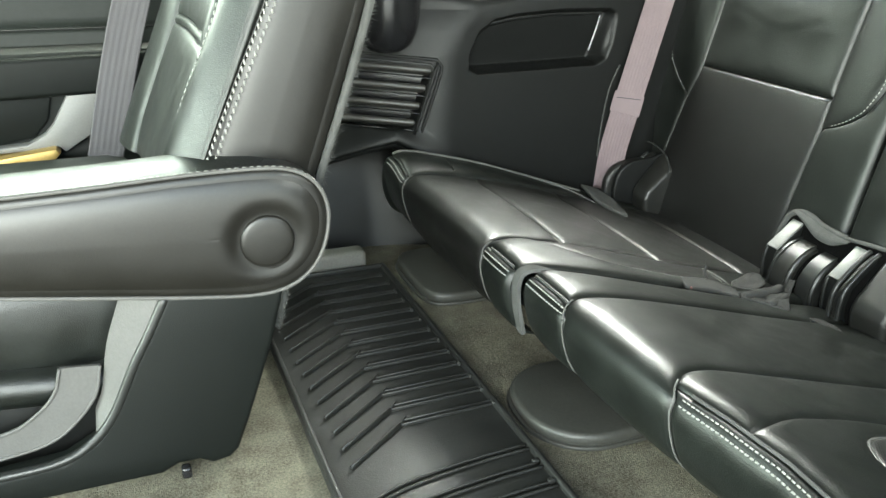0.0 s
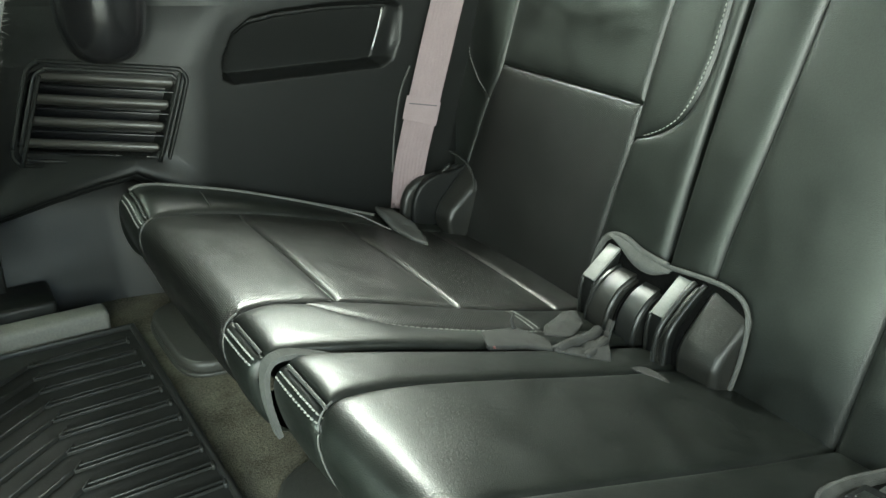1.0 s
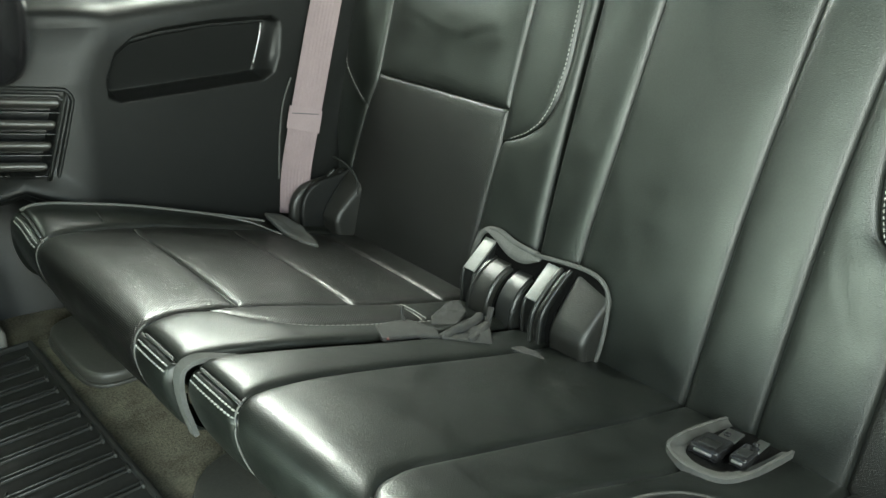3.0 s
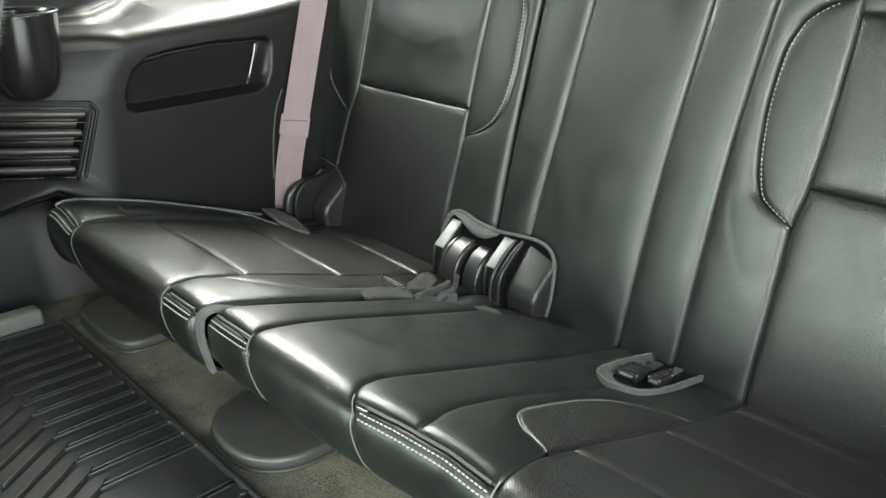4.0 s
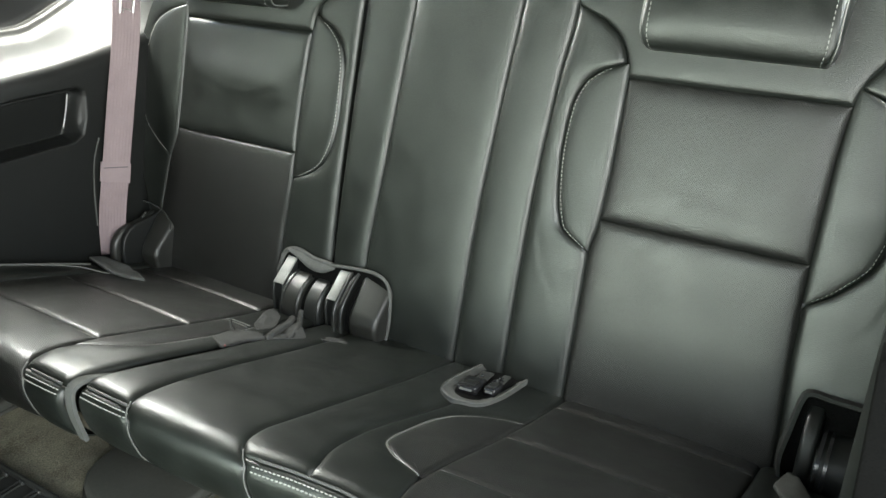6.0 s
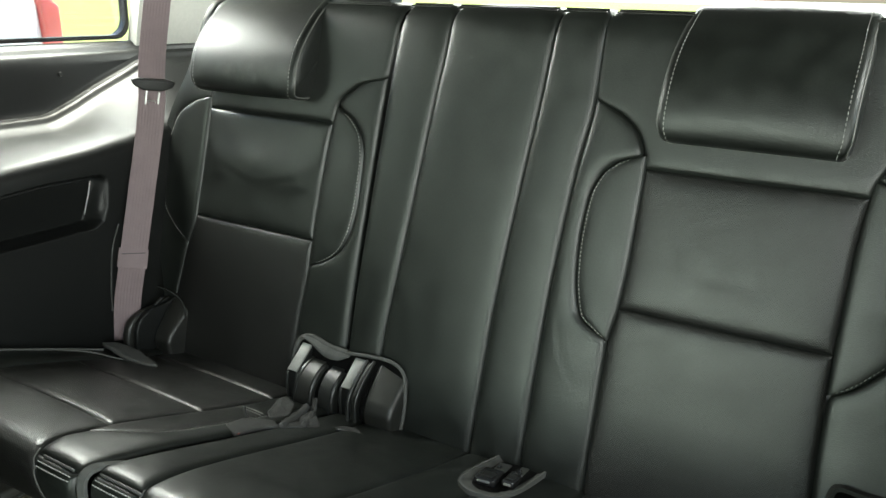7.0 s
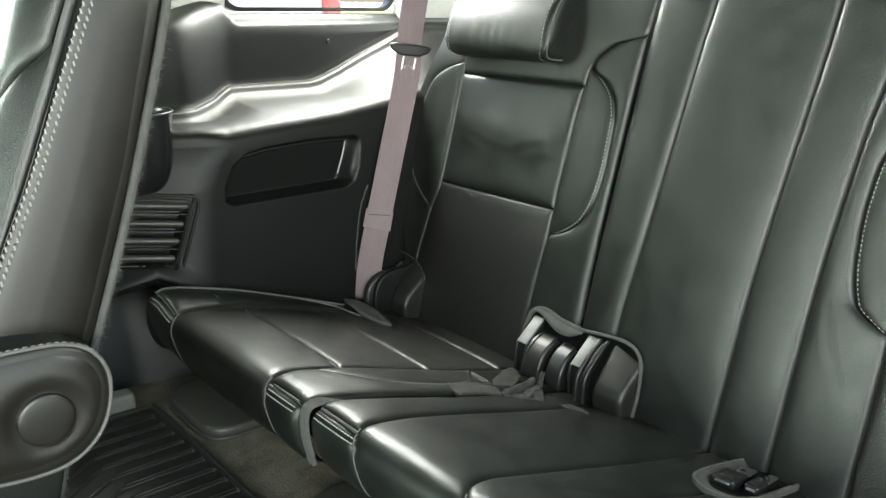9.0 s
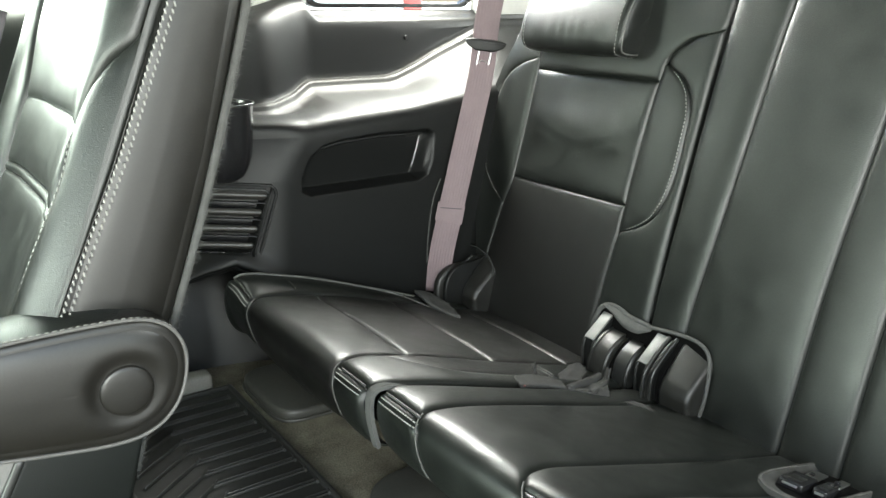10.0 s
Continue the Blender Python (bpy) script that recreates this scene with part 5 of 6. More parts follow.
# seat base and its plastic side shield
SHIELD = [(0.192, 0.205), (0.174, 0.135), (0.145, 0.052), (0.130, 0.014), (0.120, 0.005), (0.102, 0.002), (0.088, 0.010), (0.066, 0.010), (0.050, 0.002), (-0.30, 0.002), (-0.30, 0.034), (-0.10, 0.036), (-0.040, 0.040), (-0.008, 0.058), (0.014, 0.086), (0.037, 0.134), (0.056, 0.168), (0.075, 0.205)]
shield = part("side_shield", prism(SHIELD, 1, 0.842, 0.870, 0.006, 3), SHIELD_PLASTIC, chair, "charcoal moulded side shield")
tube("rolled_edge", [(-0.30, 0.846, 0.034), (-0.10, 0.846, 0.036), (-0.040, 0.846, 0.041), (-0.008, 0.846, 0.059), (0.014, 0.846, 0.087), (0.037, 0.846, 0.135), (0.056, 0.846, 0.169), (0.075, 0.846, 0.206)], 0.005, PLASTIC_SOFT, shield, n=10)
box_part("base_frame", (-0.05, 1.10, 0.06), (0.36, 0.42, 0.11), PLASTIC, chair, bevel=0.02)
box_part("chair_cushion", (-0.17, 1.105, 0.165), (0.50, 0.43, 0.14), LEATHER, chair, "leather seat cushion", bevel=0.045)
tube("cushion_roll", [(-0.36, 0.900, 0.118), (-0.15, 0.896, 0.112), (0.0, 0.897, 0.10), (0.035, 0.90, 0.12)], 0.022, LEATHER, chair, n=12)
skirt = grid_solid("skirt", [[tuple(np.array(a) * (1 - k) + np.array(b) * k) for k in np.linspace(0, 1, 6)] for a, b in zip(smooth_line([(-0.20, 0.866, 0.064), (-0.095, 0.866, 0.071), (-0.060, 0.866, 0.087), (-0.040, 0.867, 0.108), (-0.032, 0.868, 0.133)], 24), smooth_line([(-0.20, 0.864, 0.036), (-0.10, 0.864, 0.044), (-0.045, 0.864, 0.056), (-0.006, 0.865, 0.094), (0.005, 0.867, 0.130)], 24))], SKIRT, chair, "pale grey piped skirt", back=(0, 0.004, 0))
for line in ([(-0.20, 0.8655, 0.064), (-0.095, 0.8655, 0.071), (-0.060, 0.8655, 0.087), (-0.040, 0.8665, 0.108), (-0.032, 0.8675, 0.133)], [(-0.20, 0.8635, 0.037), (-0.10, 0.8635, 0.045), (-0.045, 0.8635, 0.057), (-0.006, 0.8645, 0.094), (0.005, 0.8665, 0.130)]):
    tube("piping", line, 0.0018, SKIRT, skirt, n=6, count=40)
grid_solid("inner_lip", [[tuple(np.array(a) * (1 - k) + np.array(b) * k) for k in np.linspace(0, 1, 5)] for a, b in zip(smooth_line([(0.034, 0.866, 0.206), (0.014, 0.866, 0.152), (0.004, 0.866, 0.105), (-0.006, 0.866, 0.080)], 20), smooth_line([(0.073, 0.850, 0.206), (0.036, 0.850, 0.136), (0.013, 0.850, 0.088), (-0.008, 0.850, 0.060)], 20))], SKIRT, shield, "pale inner lip", back=(0, 0.004, 0))
box_part("floor_bolt", (0.073, 0.834, 0.006), (0.010, 0.012, 0.014), GLOSS, chair, bevel=0.003)
chair_belt = thing("chair_belt", "slate-grey seat belt hanging beside the captain's chair", "seat belt")
ribbon("webbing", [(0.16, 1.345, 0.62), (0.095, 1.347, 0.435), (0.06, 1.35, 0.32), (0.03, 1.35, 0.205), (0.01, 1.35, 0.13)], (0.95, -0.3, -0.25), 0.050, 0.0016, WEBBING_DARK, chair_belt, ribs=6)

# ---------- rubber floor mat ----------
mat_ob = thing("floor_mat", "black ribbed rubber floor mat on grey carpet", "floor mat")
rows = [[(x, y, 0.010 + 0.0012 * noise.noise(Vector((x * 12, y * 6, 1)))) for y in np.linspace(0.32, 1.268, 60)] for x in np.linspace(0.205, 0.432, 16)]
grid_solid("sheet", rows, RUBBER, mat_ob, back=(0, 0, -0.006))
for x in (0.2085, 0.4285):
    part("raised_edge", rbox(bmesh.new(), (x, 0.794, 0.0115), (0.007, 0.948, 0.011), 0.003), RUBBER, mat_ob)
part("raised_edge", rbox(bmesh.new(), (0.318, 1.266, 0.0115), (0.226, 0.006, 0.011), 0.003), RUBBER, mat_ob)


def ridge_mesh():
    """One chevron ridge: a slanted run, a kink and a straight double run."""
    bm = bmesh.new()

    def bar(a, b, w, h):
        a, b = Vector(a), Vector(b)
        d = b - a
        ang = math.degrees(math.atan2(d.y, d.x))
        rbox(bm, ((a.x + b.x) / 2, (a.y + b.y) / 2, h / 2), (d.length, w, h), 0.0012, 1, (0, 0, ang))

    bar((-0.074, -0.057, 0), (0.0, 0.0, 0), 0.0024, 0.0070)
    bar((-0.074, -0.0535, 0), (-0.002, 0.0025, 0), 0.0050, 0.0030)
    bar((0.0, 0.0, 0), (0.010, 0.012, 0), 0.0016, 0.0055)
    bar((0.0, 0.0, 0), (0.118, 0.004, 0), 0.0018, 0.0042)
    bar((0.002, 0.007, 0), (0.118, 0.011, 0), 0.0018, 0.0042)
    bar((0.117, 0.000, 0), (0.119, 0.011, 0), 0.004, 0.0060)
    return bm


first = part("ridge", ridge_mesh(), RUBBER, mat_ob)
ridge_y = [0.824 + 0.0334 * i for i in range(13)]
first.location = (0.308, ridge_y[0], 0.0105)
for y in ridge_y[1:]:
    r = new("ridge", first.data)
    r.parent, r.location = mat_ob, (0.308 - 0.03 * (y - 0.83), y, 0.0105)
for y in np.arange(0.36, 0.73, 0.0334):
    run = [(0.232, y - 0.030, 0.0125), (0.265, y - 0.014, 0.0125), (0.31, y - 0.004, 0.0125), (0.37, y + 0.003, 0.0125), (0.424, y + 0.006, 0.0125)]
    for d in (0.0, 0.008):
        tube("long_ridge", [(a, b + d, c) for a, b, c in run], 0.0019, RUBBER, mat_ob, n=6, count=20)
for y in np.arange(0.36, 0.72, 0.035):
    box_part("edge_lug", (0.420, y, 0.0125), (0.008, 0.006, 0.007), RUBBER, mat_ob, bevel=0.0015)

# ---------- seat foot covers on the carpet ----------
def foot_cover(name, y0, y1, x0, label, power):
    cov = thing(name, label, "cover")
    ym, w = (y0 + y1) / 2, (y1 - y0) / 2
    arc = [(x0 + 0.085 - 0.085 * abs(math.cos(t)) ** power, ym + w * math.copysign(abs(math.sin(t)) ** power, math.sin(t))) for t in np.linspace(-math.pi / 2, math.pi / 2, 40)]
    outline = arc + [(x0 + 0.30, y1), (x0 + 0.30, y0)]
    part("plate", prism(outline, 2, 0.003, 0.020, 0.006, 3), FOOT, cov)
    part("rim", prism([(x - 0.003, ym + (y - ym) * 1.03) for x, y in outline], 2, 0.0005, 0.006, 0.002), FOOT, cov, "scuffed lower rim")
    return cov


foot_cover("foot_cover", 0.715, 0.885, 0.447, "black rounded plastic cover over the seat foot", 0.85)
foot_cover("foot_cover", 1.11, 1.30, 0.452, "black squared plastic cover over the seat foot", 0.45)

# ---------- hinge towers between the backrests ----------
def drum(parent, x, z, y0, y1, r, mat, name="drum"):
    bm = bmesh.new()
    bmesh.ops.create_cone(bm, segments=48, radius1=r, radius2=r, depth=y1 - y0, cap_ends=True, matrix=pose(x, (y0 + y1) / 2, z, 90, 0, 0))
    bmesh.ops.bevel(bm, geom=[e for e in bm.edges if abs(e.verts[0].co.y - e.verts[1].co.y) < 1e-5], offset=0.005, segments=3, affect="EDGES")
    return part(name, bm, mat, parent)


def bracket_arm(parent, y0, y1, pale_tilt=-39.0):
    """A plate with a worn bare face on its slanted top."""
    shape = [(0.896, 0.030), (0.893, 0.060), (0.8915, 0.100), (0.8945, 0.117), (0.940, 0.1545), (0.958, 0.160), (0.985, 0.150), (0.985, 0.030)]
    arm_ob = part("bracket_arm", prism(rounded(shape, 0.003, 3), 1, y0, y1, 0.002, 2), PLASTIC, parent)
    part("bare_face", rbox(bmesh.new(), (0.9165, (y0 + y1) / 2, 0.1368), (0.0600, y1 - y0 - 0.004, 0.003), 0.001, 2, (0, pale_tilt, 0)), PALE_METAL, arm_ob, "worn pale metal face")
    # Lighter tubes added along the front edges to draw the plate's highlights.
    for y in (y0 + 0.002, y1 - 0.002):
        tube("rolled_edge", [(0.8955, y, 0.040), (0.8920, y, 0.080), (0.8920, y, 0.104), (0.8955, y, 0.1165)], 0.0026, PLASTIC_SOFT, arm_ob, n=8, count=20)
    return arm_ob


def end_cover(parent, y0, y1, dx=0.0):
    """The faceted cap at the end of a hinge, with a rolled flange; a near-black filler beside it stands for the slot's
    shade.
    """
    shape = [(0.897, 0.030), (0.889, 0.062), (0.8850, 0.092), (0.892, 0.108), (0.909, 0.1235), (0.932, 0.1425), (0.957, 0.156), (0.985, 0.160), (0.985, 0.030)]
    cap = part("end_cover", prism([(x + dx, z) for x, z in rounded(shape, 0.0055, 6)], 1, y0, y1, 0.009, 5), HINGE, parent, "grained plastic end cover")
    for v in cap.data.vertices:
        v.co.z += 0.012 * smoothstep(y0, y1, v.co.y) * smoothstep(0.100, 0.150, v.co.z)
    for dy, lift in ((0.0085, 0.0), (0.0165, 0.008)):
        line = [(0.934, 0.1555), (0.920, 0.1465), (0.900, 0.129), (0.886, 0.112), (0.8815, 0.090), (0.882, 0.045)]
        tube("rolled_flange", [(x + dx - lift, y1 + dy, z + 0.3 * lift) for x, z in line], 0.0032, PLASTIC_SOFT, parent, "satin rolled flange", n=8, count=40)
    web = [(0.893, 0.032), (0.886, 0.090), (0.892, 0.112), (0.922, 0.142), (0.945, 0.155), (0.985, 0.155), (0.985, 0.032)]
    part("slot", prism([(x + dx + 0.006, z) for x, z in web], 1, y1 - 0.001, y1 + 0.008, 0), BLACK_SHADE, cap, "slot filled near-black for its shade")
    part("flange_plate", prism([(x + dx - 0.006, z) for x, z in rounded(web, 0.006, 4)], 1, y1 + 0.0085, y1 + 0.0200, 0.004, 3), PLASTIC, parent)
    return cap


tower = thing("fold_hinge", "black plastic fold hinge with pale bracket faces between backrests", "hinge")
bracket_arm(tower, 0.8935, 0.9180)
bracket_arm(tower, 0.7810, 0.8050, -41.0)
drum(tower, 0.9350, 0.076, 0.856, 0.893, 0.0565, HINGE)
drum(tower, 0.9350, 0.076, 0.8865, 0.8925, 0.0585, PLASTIC_SOFT, "rib")
# Discs between the drums: the gaps' shade is put into their near-black colour.
drum(tower, 0.9400, 0.074, 0.8505, 0.8570, 0.0520, BLACK_SHADE, "groove")
drum(tower, 0.9400, 0.076, 0.8170, 0.8505, 0.0545, PLASTIC_SOFT)
drum(tower, 0.9450, 0.076, 0.8040, 0.8175, 0.0480, BLACK_SHADE, "groove")
end_cover(tower, 0.7000, 0.7570)
felt = thing("hinge_felt", "grey felt edging arched over the fold hinge", "trim")
def on_back(pts, lift=0.012):
    """Points (y, z) laid on the face of the backrests."""
    return [(0.9098 + 0.222 * z - lift, y, z) for y, z in pts]


def back_plate(outline, lift, thick):
    """A flat piece cut to an outline (y, z) against the face of the backrests."""
    bm = prism(rounded(outline, 0.006), 0, 0.0, thick, 0.001)
    for v in bm.verts:
        v.co.x += 0.9098 + 0.222 * v.co.z - lift
    return bm


tube("edging", on_back([(0.930, 0.060), (0.930, 0.100), (0.929, 0.132), (0.922, 0.156), (0.905, 0.166), (0.885, 0.166), (0.86, 0.160), (0.82, 0.158)]), 0.0042, FELT, felt, n=10, count=70)
leaf_top, leaf_low = on_back(smooth_line([(0.912, 0.167), (0.89, 0.167), (0.86, 0.161), (0.83, 0.1575), (0.811, 0.156)], 24), 0.015), on_back(smooth_line([(0.911, 0.165), (0.89, 0.157), (0.862, 0.1445), (0.835, 0.1435), (0.811, 0.154)], 24), 0.019)
grid_solid("loose_edge", [[tuple(np.array(a) * (1 - k) + np.array(b) * k - np.array([0.004 * math.sin(k * 3.1), 0, 0])) for k in np.linspace(0, 1, 9)] for a, b in zip(leaf_top, leaf_low)], FELT, felt, "loose hanging felt edge", back=(0.003, 0, 0))
tube("edging", on_back([(0.822, 0.157), (0.77, 0.163), (0.735, 0.164), (0.712, 0.156), (0.701, 0.136), (0.697, 0.095), (0.699, 0.060)]), 0.0029, FELT, felt, n=10, count=60)
# No hole is cut: a near-black sheet stands in for the cutout's shade.
part("cutout", back_plate([(0.930, 0.03), (0.930, 0.13), (0.920, 0.158), (0.90, 0.165), (0.86, 0.159), (0.82, 0.157), (0.77, 0.162), (0.73, 0.163), (0.708, 0.150), (0.698, 0.10), (0.699, 0.03)], 0.0105, 0.004), BLACK_SHADE, tower, "near-black sheet for the shaded cutout behind the hinge")

outer = thing("outer_hinge", "black rounded plastic hinge covers at the far seat side", "hinge")
end_cover(outer, 1.2040, 1.2480, 0.001)
shape = [(0.845, 0.030), (0.838, 0.080), (0.841, 0.118), (0.855, 0.138), (0.876, 0.147), (0.908, 0.149), (0.96, 0.149), (0.96, 0.030)]
part("cap", prism([tuple(p) for p in smooth_line(shape, 30)], 1, 1.2560, 1.2740, 0.008, 4), HINGE, outer, "rounded outer cap")
part("inner_cap", prism([(x + 0.012, z + 0.004) for x, z in smooth_line(shape, 30)], 1, 1.2450, 1.2570, 0.004, 3), PLASTIC, outer)
tube("felt_edge", on_back([(1.285, 0.172), (1.265, 0.171), (1.238, 0.166), (1.219, 0.157), (1.207, 0.143), (1.204, 0.130)], 0.009), 0.0018, FELT_DARK, outer, n=8)

door_hinge = thing("door_side_hinge", "black plastic hinge cover behind a felt-edged cutout", "hinge")
shape = [(0.898, 0.03), (0.894, 0.085), (0.903, 0.125), (0.925, 0.152), (0.96, 0.156), (0.96, 0.03)]
part("post", prism([tuple(p) for p in smooth_line(shape, 30)], 1, 0.060, 0.080, 0.006, 4), PLASTIC, door_hinge, "satin charcoal post")
drum(door_hinge, 0.935, 0.085, 0.012, 0.060, 0.050, PLASTIC)
for y in (0.055, 0.046):
    drum(door_hinge, 0.935, 0.085, y - 0.003, y + 0.003, 0.0525, GLOSS, "rib")
ribbon("felt_edge", [(0.912, 0.096, 0.055), (0.914, 0.1005, 0.089), (0.930, 0.0965, 0.123), (0.940, 0.0905, 0.163), (0.943, 0.082, 0.173), (0.943, 0.060, 0.172), (0.942, 0.030, 0.172), (0.942, 0.008, 0.170)], (1.0, 0.2, -0.2), 0.026, 0.005, FELT_DARK, door_hinge, "charcoal felt edging", count=60)
# Near-black sheet laid on the backrest in place of the shaded opening.
part("cutout", back_plate([(0.096, 0.03), (0.098, 0.09), (0.088, 0.168), (0.008, 0.168), (0.008, 0.03)], 0.0095, 0.003), BLACK_SHADE, door_hinge, "near-black sheet for the shaded cutout behind the hinge")

# ---------- buckles, straps and belts ----------
def buckle_pocket():
    pocket = thing("buckle_pocket", "grey felt pocket with black buckles sunk in the bench", "buckle")
    zf = lambda x: float(np.interp(x, [0.77, 0.79, 0.824, 0.90, 0.93], [0.099, 0.0945, 0.0855, 0.0695, 0.063]))  # noqa: E731
    loop = [(0.925, 0.527), (0.86, 0.531), (0.805, 0.525), (0.783, 0.505), (0.779, 0.485), (0.790, 0.460), (0.83, 0.452), (0.88, 0.451), (0.925, 0.452)]
    ribbon("felt_rim", [(x, y, zf(x) + 0.004) for x, y in loop], (0.0, 0.0, 1.0), 0.008, 0.0035, FELT, pocket, "pale felt rim", count=70)
    inner = [(0.925, 0.518), (0.86, 0.521), (0.822, 0.516), (0.806, 0.502), (0.803, 0.488), (0.812, 0.472), (0.84, 0.464), (0.88, 0.462), (0.925, 0.462)]
    a, b = smooth_line(loop, 60), smooth_line(inner, 60)
    grid_solid("felt_lip", [[(p[0] * (1 - k) + q[0] * k, p[1] * (1 - k) + q[1] * k, zf(p[0] * (1 - k) + q[0] * k) + 0.0065 * (1 - k) ** 1.5 + 0.0015) for k in np.linspace(0, 1, 7)] for p, q in zip(a, b)], FELT, pocket, "pale felt lip sloping into the pocket", back=(0, 0, -0.003))
    P = []
    for k in np.linspace(0, 1, 12):
        x = 0.800 + 0.125 * k
        half = 0.029 * min(1.0, 0.35 + 3 * k)
        P.append([(x, 0.491 + half * j, zf(x) + 0.0012) for j in np.linspace(-1, 1, 10)])
    grid_solid("liner", P, BLACK_SHADE, pocket, "black lining", back=(0, 0, -0.003))
    for y, dx, wide in ((0.500, 0.0, 0.030), (0.472, 0.016, 0.018)):
        b = box_part("buckle", (0.842 + dx, y, zf(0.842 + dx) + 0.006), (0.046, wide, 0.013), GLOSS, pocket, "glossy black buckle", bevel=0.003, turn=(0, 14, 8))
        box_part("slot", (0.8195 + dx, y - 0.003, zf(0.82 + dx) + 0.008), (0.003, 0.6 * wide, 0.003), STEEL, b, "bare steel mouth", bevel=0.0008, turn=(0, 14, 8))
        box_part("button", (0.838 + dx, y - 0.001, zf(0.838 + dx) + 0.0128), (0.020, 0.6 * wide, 0.002), PLASTIC_SOFT, b, bevel=0.0008, turn=(0, 14, 8))
        box_part("latch_plate", (0.880 + dx * 0.4, y, zf(0.88) + 0.009), (0.034, 0.6 * wide, 0.0025), STEEL, b, "bare steel strip", bevel=0.001, turn=(0, 12, 8))
        box_part("rivet", (0.876 + dx * 0.4, y + 0.002, zf(0.876) + 0.0115), (0.006, 0.006, 0.003), GLOSS, b, bevel=0.001, turn=(0, 12, 8))


buckle_pocket()

strap = thing("gap_strap", "grey felt strap in the gap between seat cushions", "strap")
ribbon("band", [(0.53, 0.8195, 0.158), (0.49, 0.8195, 0.176), (0.465, 0.819, 0.1855), (0.449, 0.8185, 0.183), (0.444, 0.8185, 0.170), (0.445, 0.8185, 0.145), (0.453, 0.8185, 0.108)], (0.0, 1.0, 0.0), 0.013, 0.005, FELT, strap, count=60)
sleeves = thing("buckle_sleeves", "crumpled grey felt buckle sleeves with a red release", "buckle")


def limp_piece(name, outline, z, mat, owner, label, fold=0.003, seed=0.0, thick=0.005):
    """A soft flat piece of felt over an outline (x, y), domed and a little crumpled; z(x, y) is what it lies on."""
    o = np.array(rounded(outline, 0.006, 4))
    c = o.mean(0)
    n, rings = len(o), (1.0, 0.985, 0.93, 0.8, 0.6, 0.35, 0.1)
    V = []
    for k in rings:
        for x, y in c + (o - c) * k:
            crumple = fold * noise.noise(Vector((x * 55, y * 55, seed)))
            V.append((x, y, z(x, y) + thick * (1 - k) ** 0.22 + crumple * (1 - 0.5 * k)))
    V += [(x, y, z(x, y) - 0.004) for x, y in o]
    m = len(rings)
    F = [(i * n + j, i * n + (j + 1) % n, (i + 1) * n + (j + 1) % n, (i + 1) * n + j) for i in range(m - 1) for j in range(n)]
    F += [tuple(range((m - 1) * n, m * n)), tuple(range(m * n, (m + 1) * n))[::-1]]
    F += [(m * n + j, m * n + (j + 1) % n, (j + 1) % n, j) for j in range(n)]
    return link_mesh(name, V, F, mat, owner, label)


def cushion_z(x, y=0.0):
    return float(np.interp(x, cushion_line[_turn::-1, 0], cushion_line[_turn::-1, 1]))


limp_piece("sleeve", [(0.694, 0.853), (0.750, 0.864), (0.770, 0.832), (0.757, 0.806), (0.730, 0.818), (0.676, 0.815)], lambda x, y: cushion_z(x) + 0.004, SLEEVE_FELT, sleeves, "flattened felt buckle sleeve", 0.002, 1.0, 0.0025)
box_part("release_button", (0.6840, 0.8155, cushion_z(0.684) + 0.0040), (0.003, 0.005, 0.002), RED_PLASTIC, sleeves, "red release button", bevel=0.0008, turn=(0, 16, -30))
limp_piece("cover", [(0.772, 0.842), (0.796, 0.870), (0.834, 0.888), (0.862, 0.892), (0.850, 0.862), (0.808, 0.836)], lambda x, y: cushion_z(x) + 0.003 + 0.010 * smoothstep(0.79, 0.87, x), SLEEVE_FELT, sleeves, "grey felt buckle cover", 0.009, 3.0, 0.003)
ribbon("pull_tab", [(0.744, 0.858, 0.111), (0.742, 0.862, 0.120), (0.747, 0.866, 0.127)], (0.8, 0.5, 0.0), 0.006, 0.0015, SLEEVE_FELT, sleeves, "thin felt pull tab", count=8)
limp_piece("sleeve", [(0.752, 0.804), (0.790, 0.822), (0.846, 0.838), (0.850, 0.822), (0.812, 0.776), (0.784, 0.788)], lambda x, y: cushion_z(x) + 0.004 + 0.008 * smoothstep(0.80, 0.85, x), SLEEVE_FELT, sleeves, "crumpled felt buckle sleeve", 0.010, 5.0, 0.003)
ribbon("loose_end", [(0.836, 0.812, 0.086), (0.846, 0.818, 0.098), (0.852, 0.820, 0.110)], (0.4, 0.9, 0.0), 0.010, 0.003, SLEEVE_FELT, sleeves, "loose felt end", count=10)
limp_piece("edging", [(0.828, 0.766), (0.835, 0.750), (0.839, 0.724), (0.844, 0.705), (0.857, 0.694), (0.862, 0.714), (0.859, 0.751), (0.842, 0.786)], lambda x, y: cushion_z(x) + 0.001, SLEEVE_FELT, sleeves, "felt edging under the hinge", 0.001, 9.0, 0.002)
tube("sleeve", [(0.758, 0.806, cushion_z(0.758) + 0.004), (0.790, 0.816, cushion_z(0.79) + 0.008), (0.820, 0.822, cushion_z(0.82) + 0.012), (0.846, 0.834, cushion_z(0.846) + 0.014)], 0.0062, SLEEVE_FELT, sleeves, "crumpled felt buckle sleeve", n=10, count=24)
tube("sleeve", [(0.786, 0.790, cushion_z(0.786) + 0.003), (0.812, 0.800, cushion_z(0.812) + 0.008), (0.836, 0.812, cushion_z(0.836) + 0.012)], 0.0052, SLEEVE_FELT, sleeves, "crumpled felt buckle sleeve", n=10, count=20)
flap = thing("felt_flap", "grey felt flap folded at the bench corner", "trim")
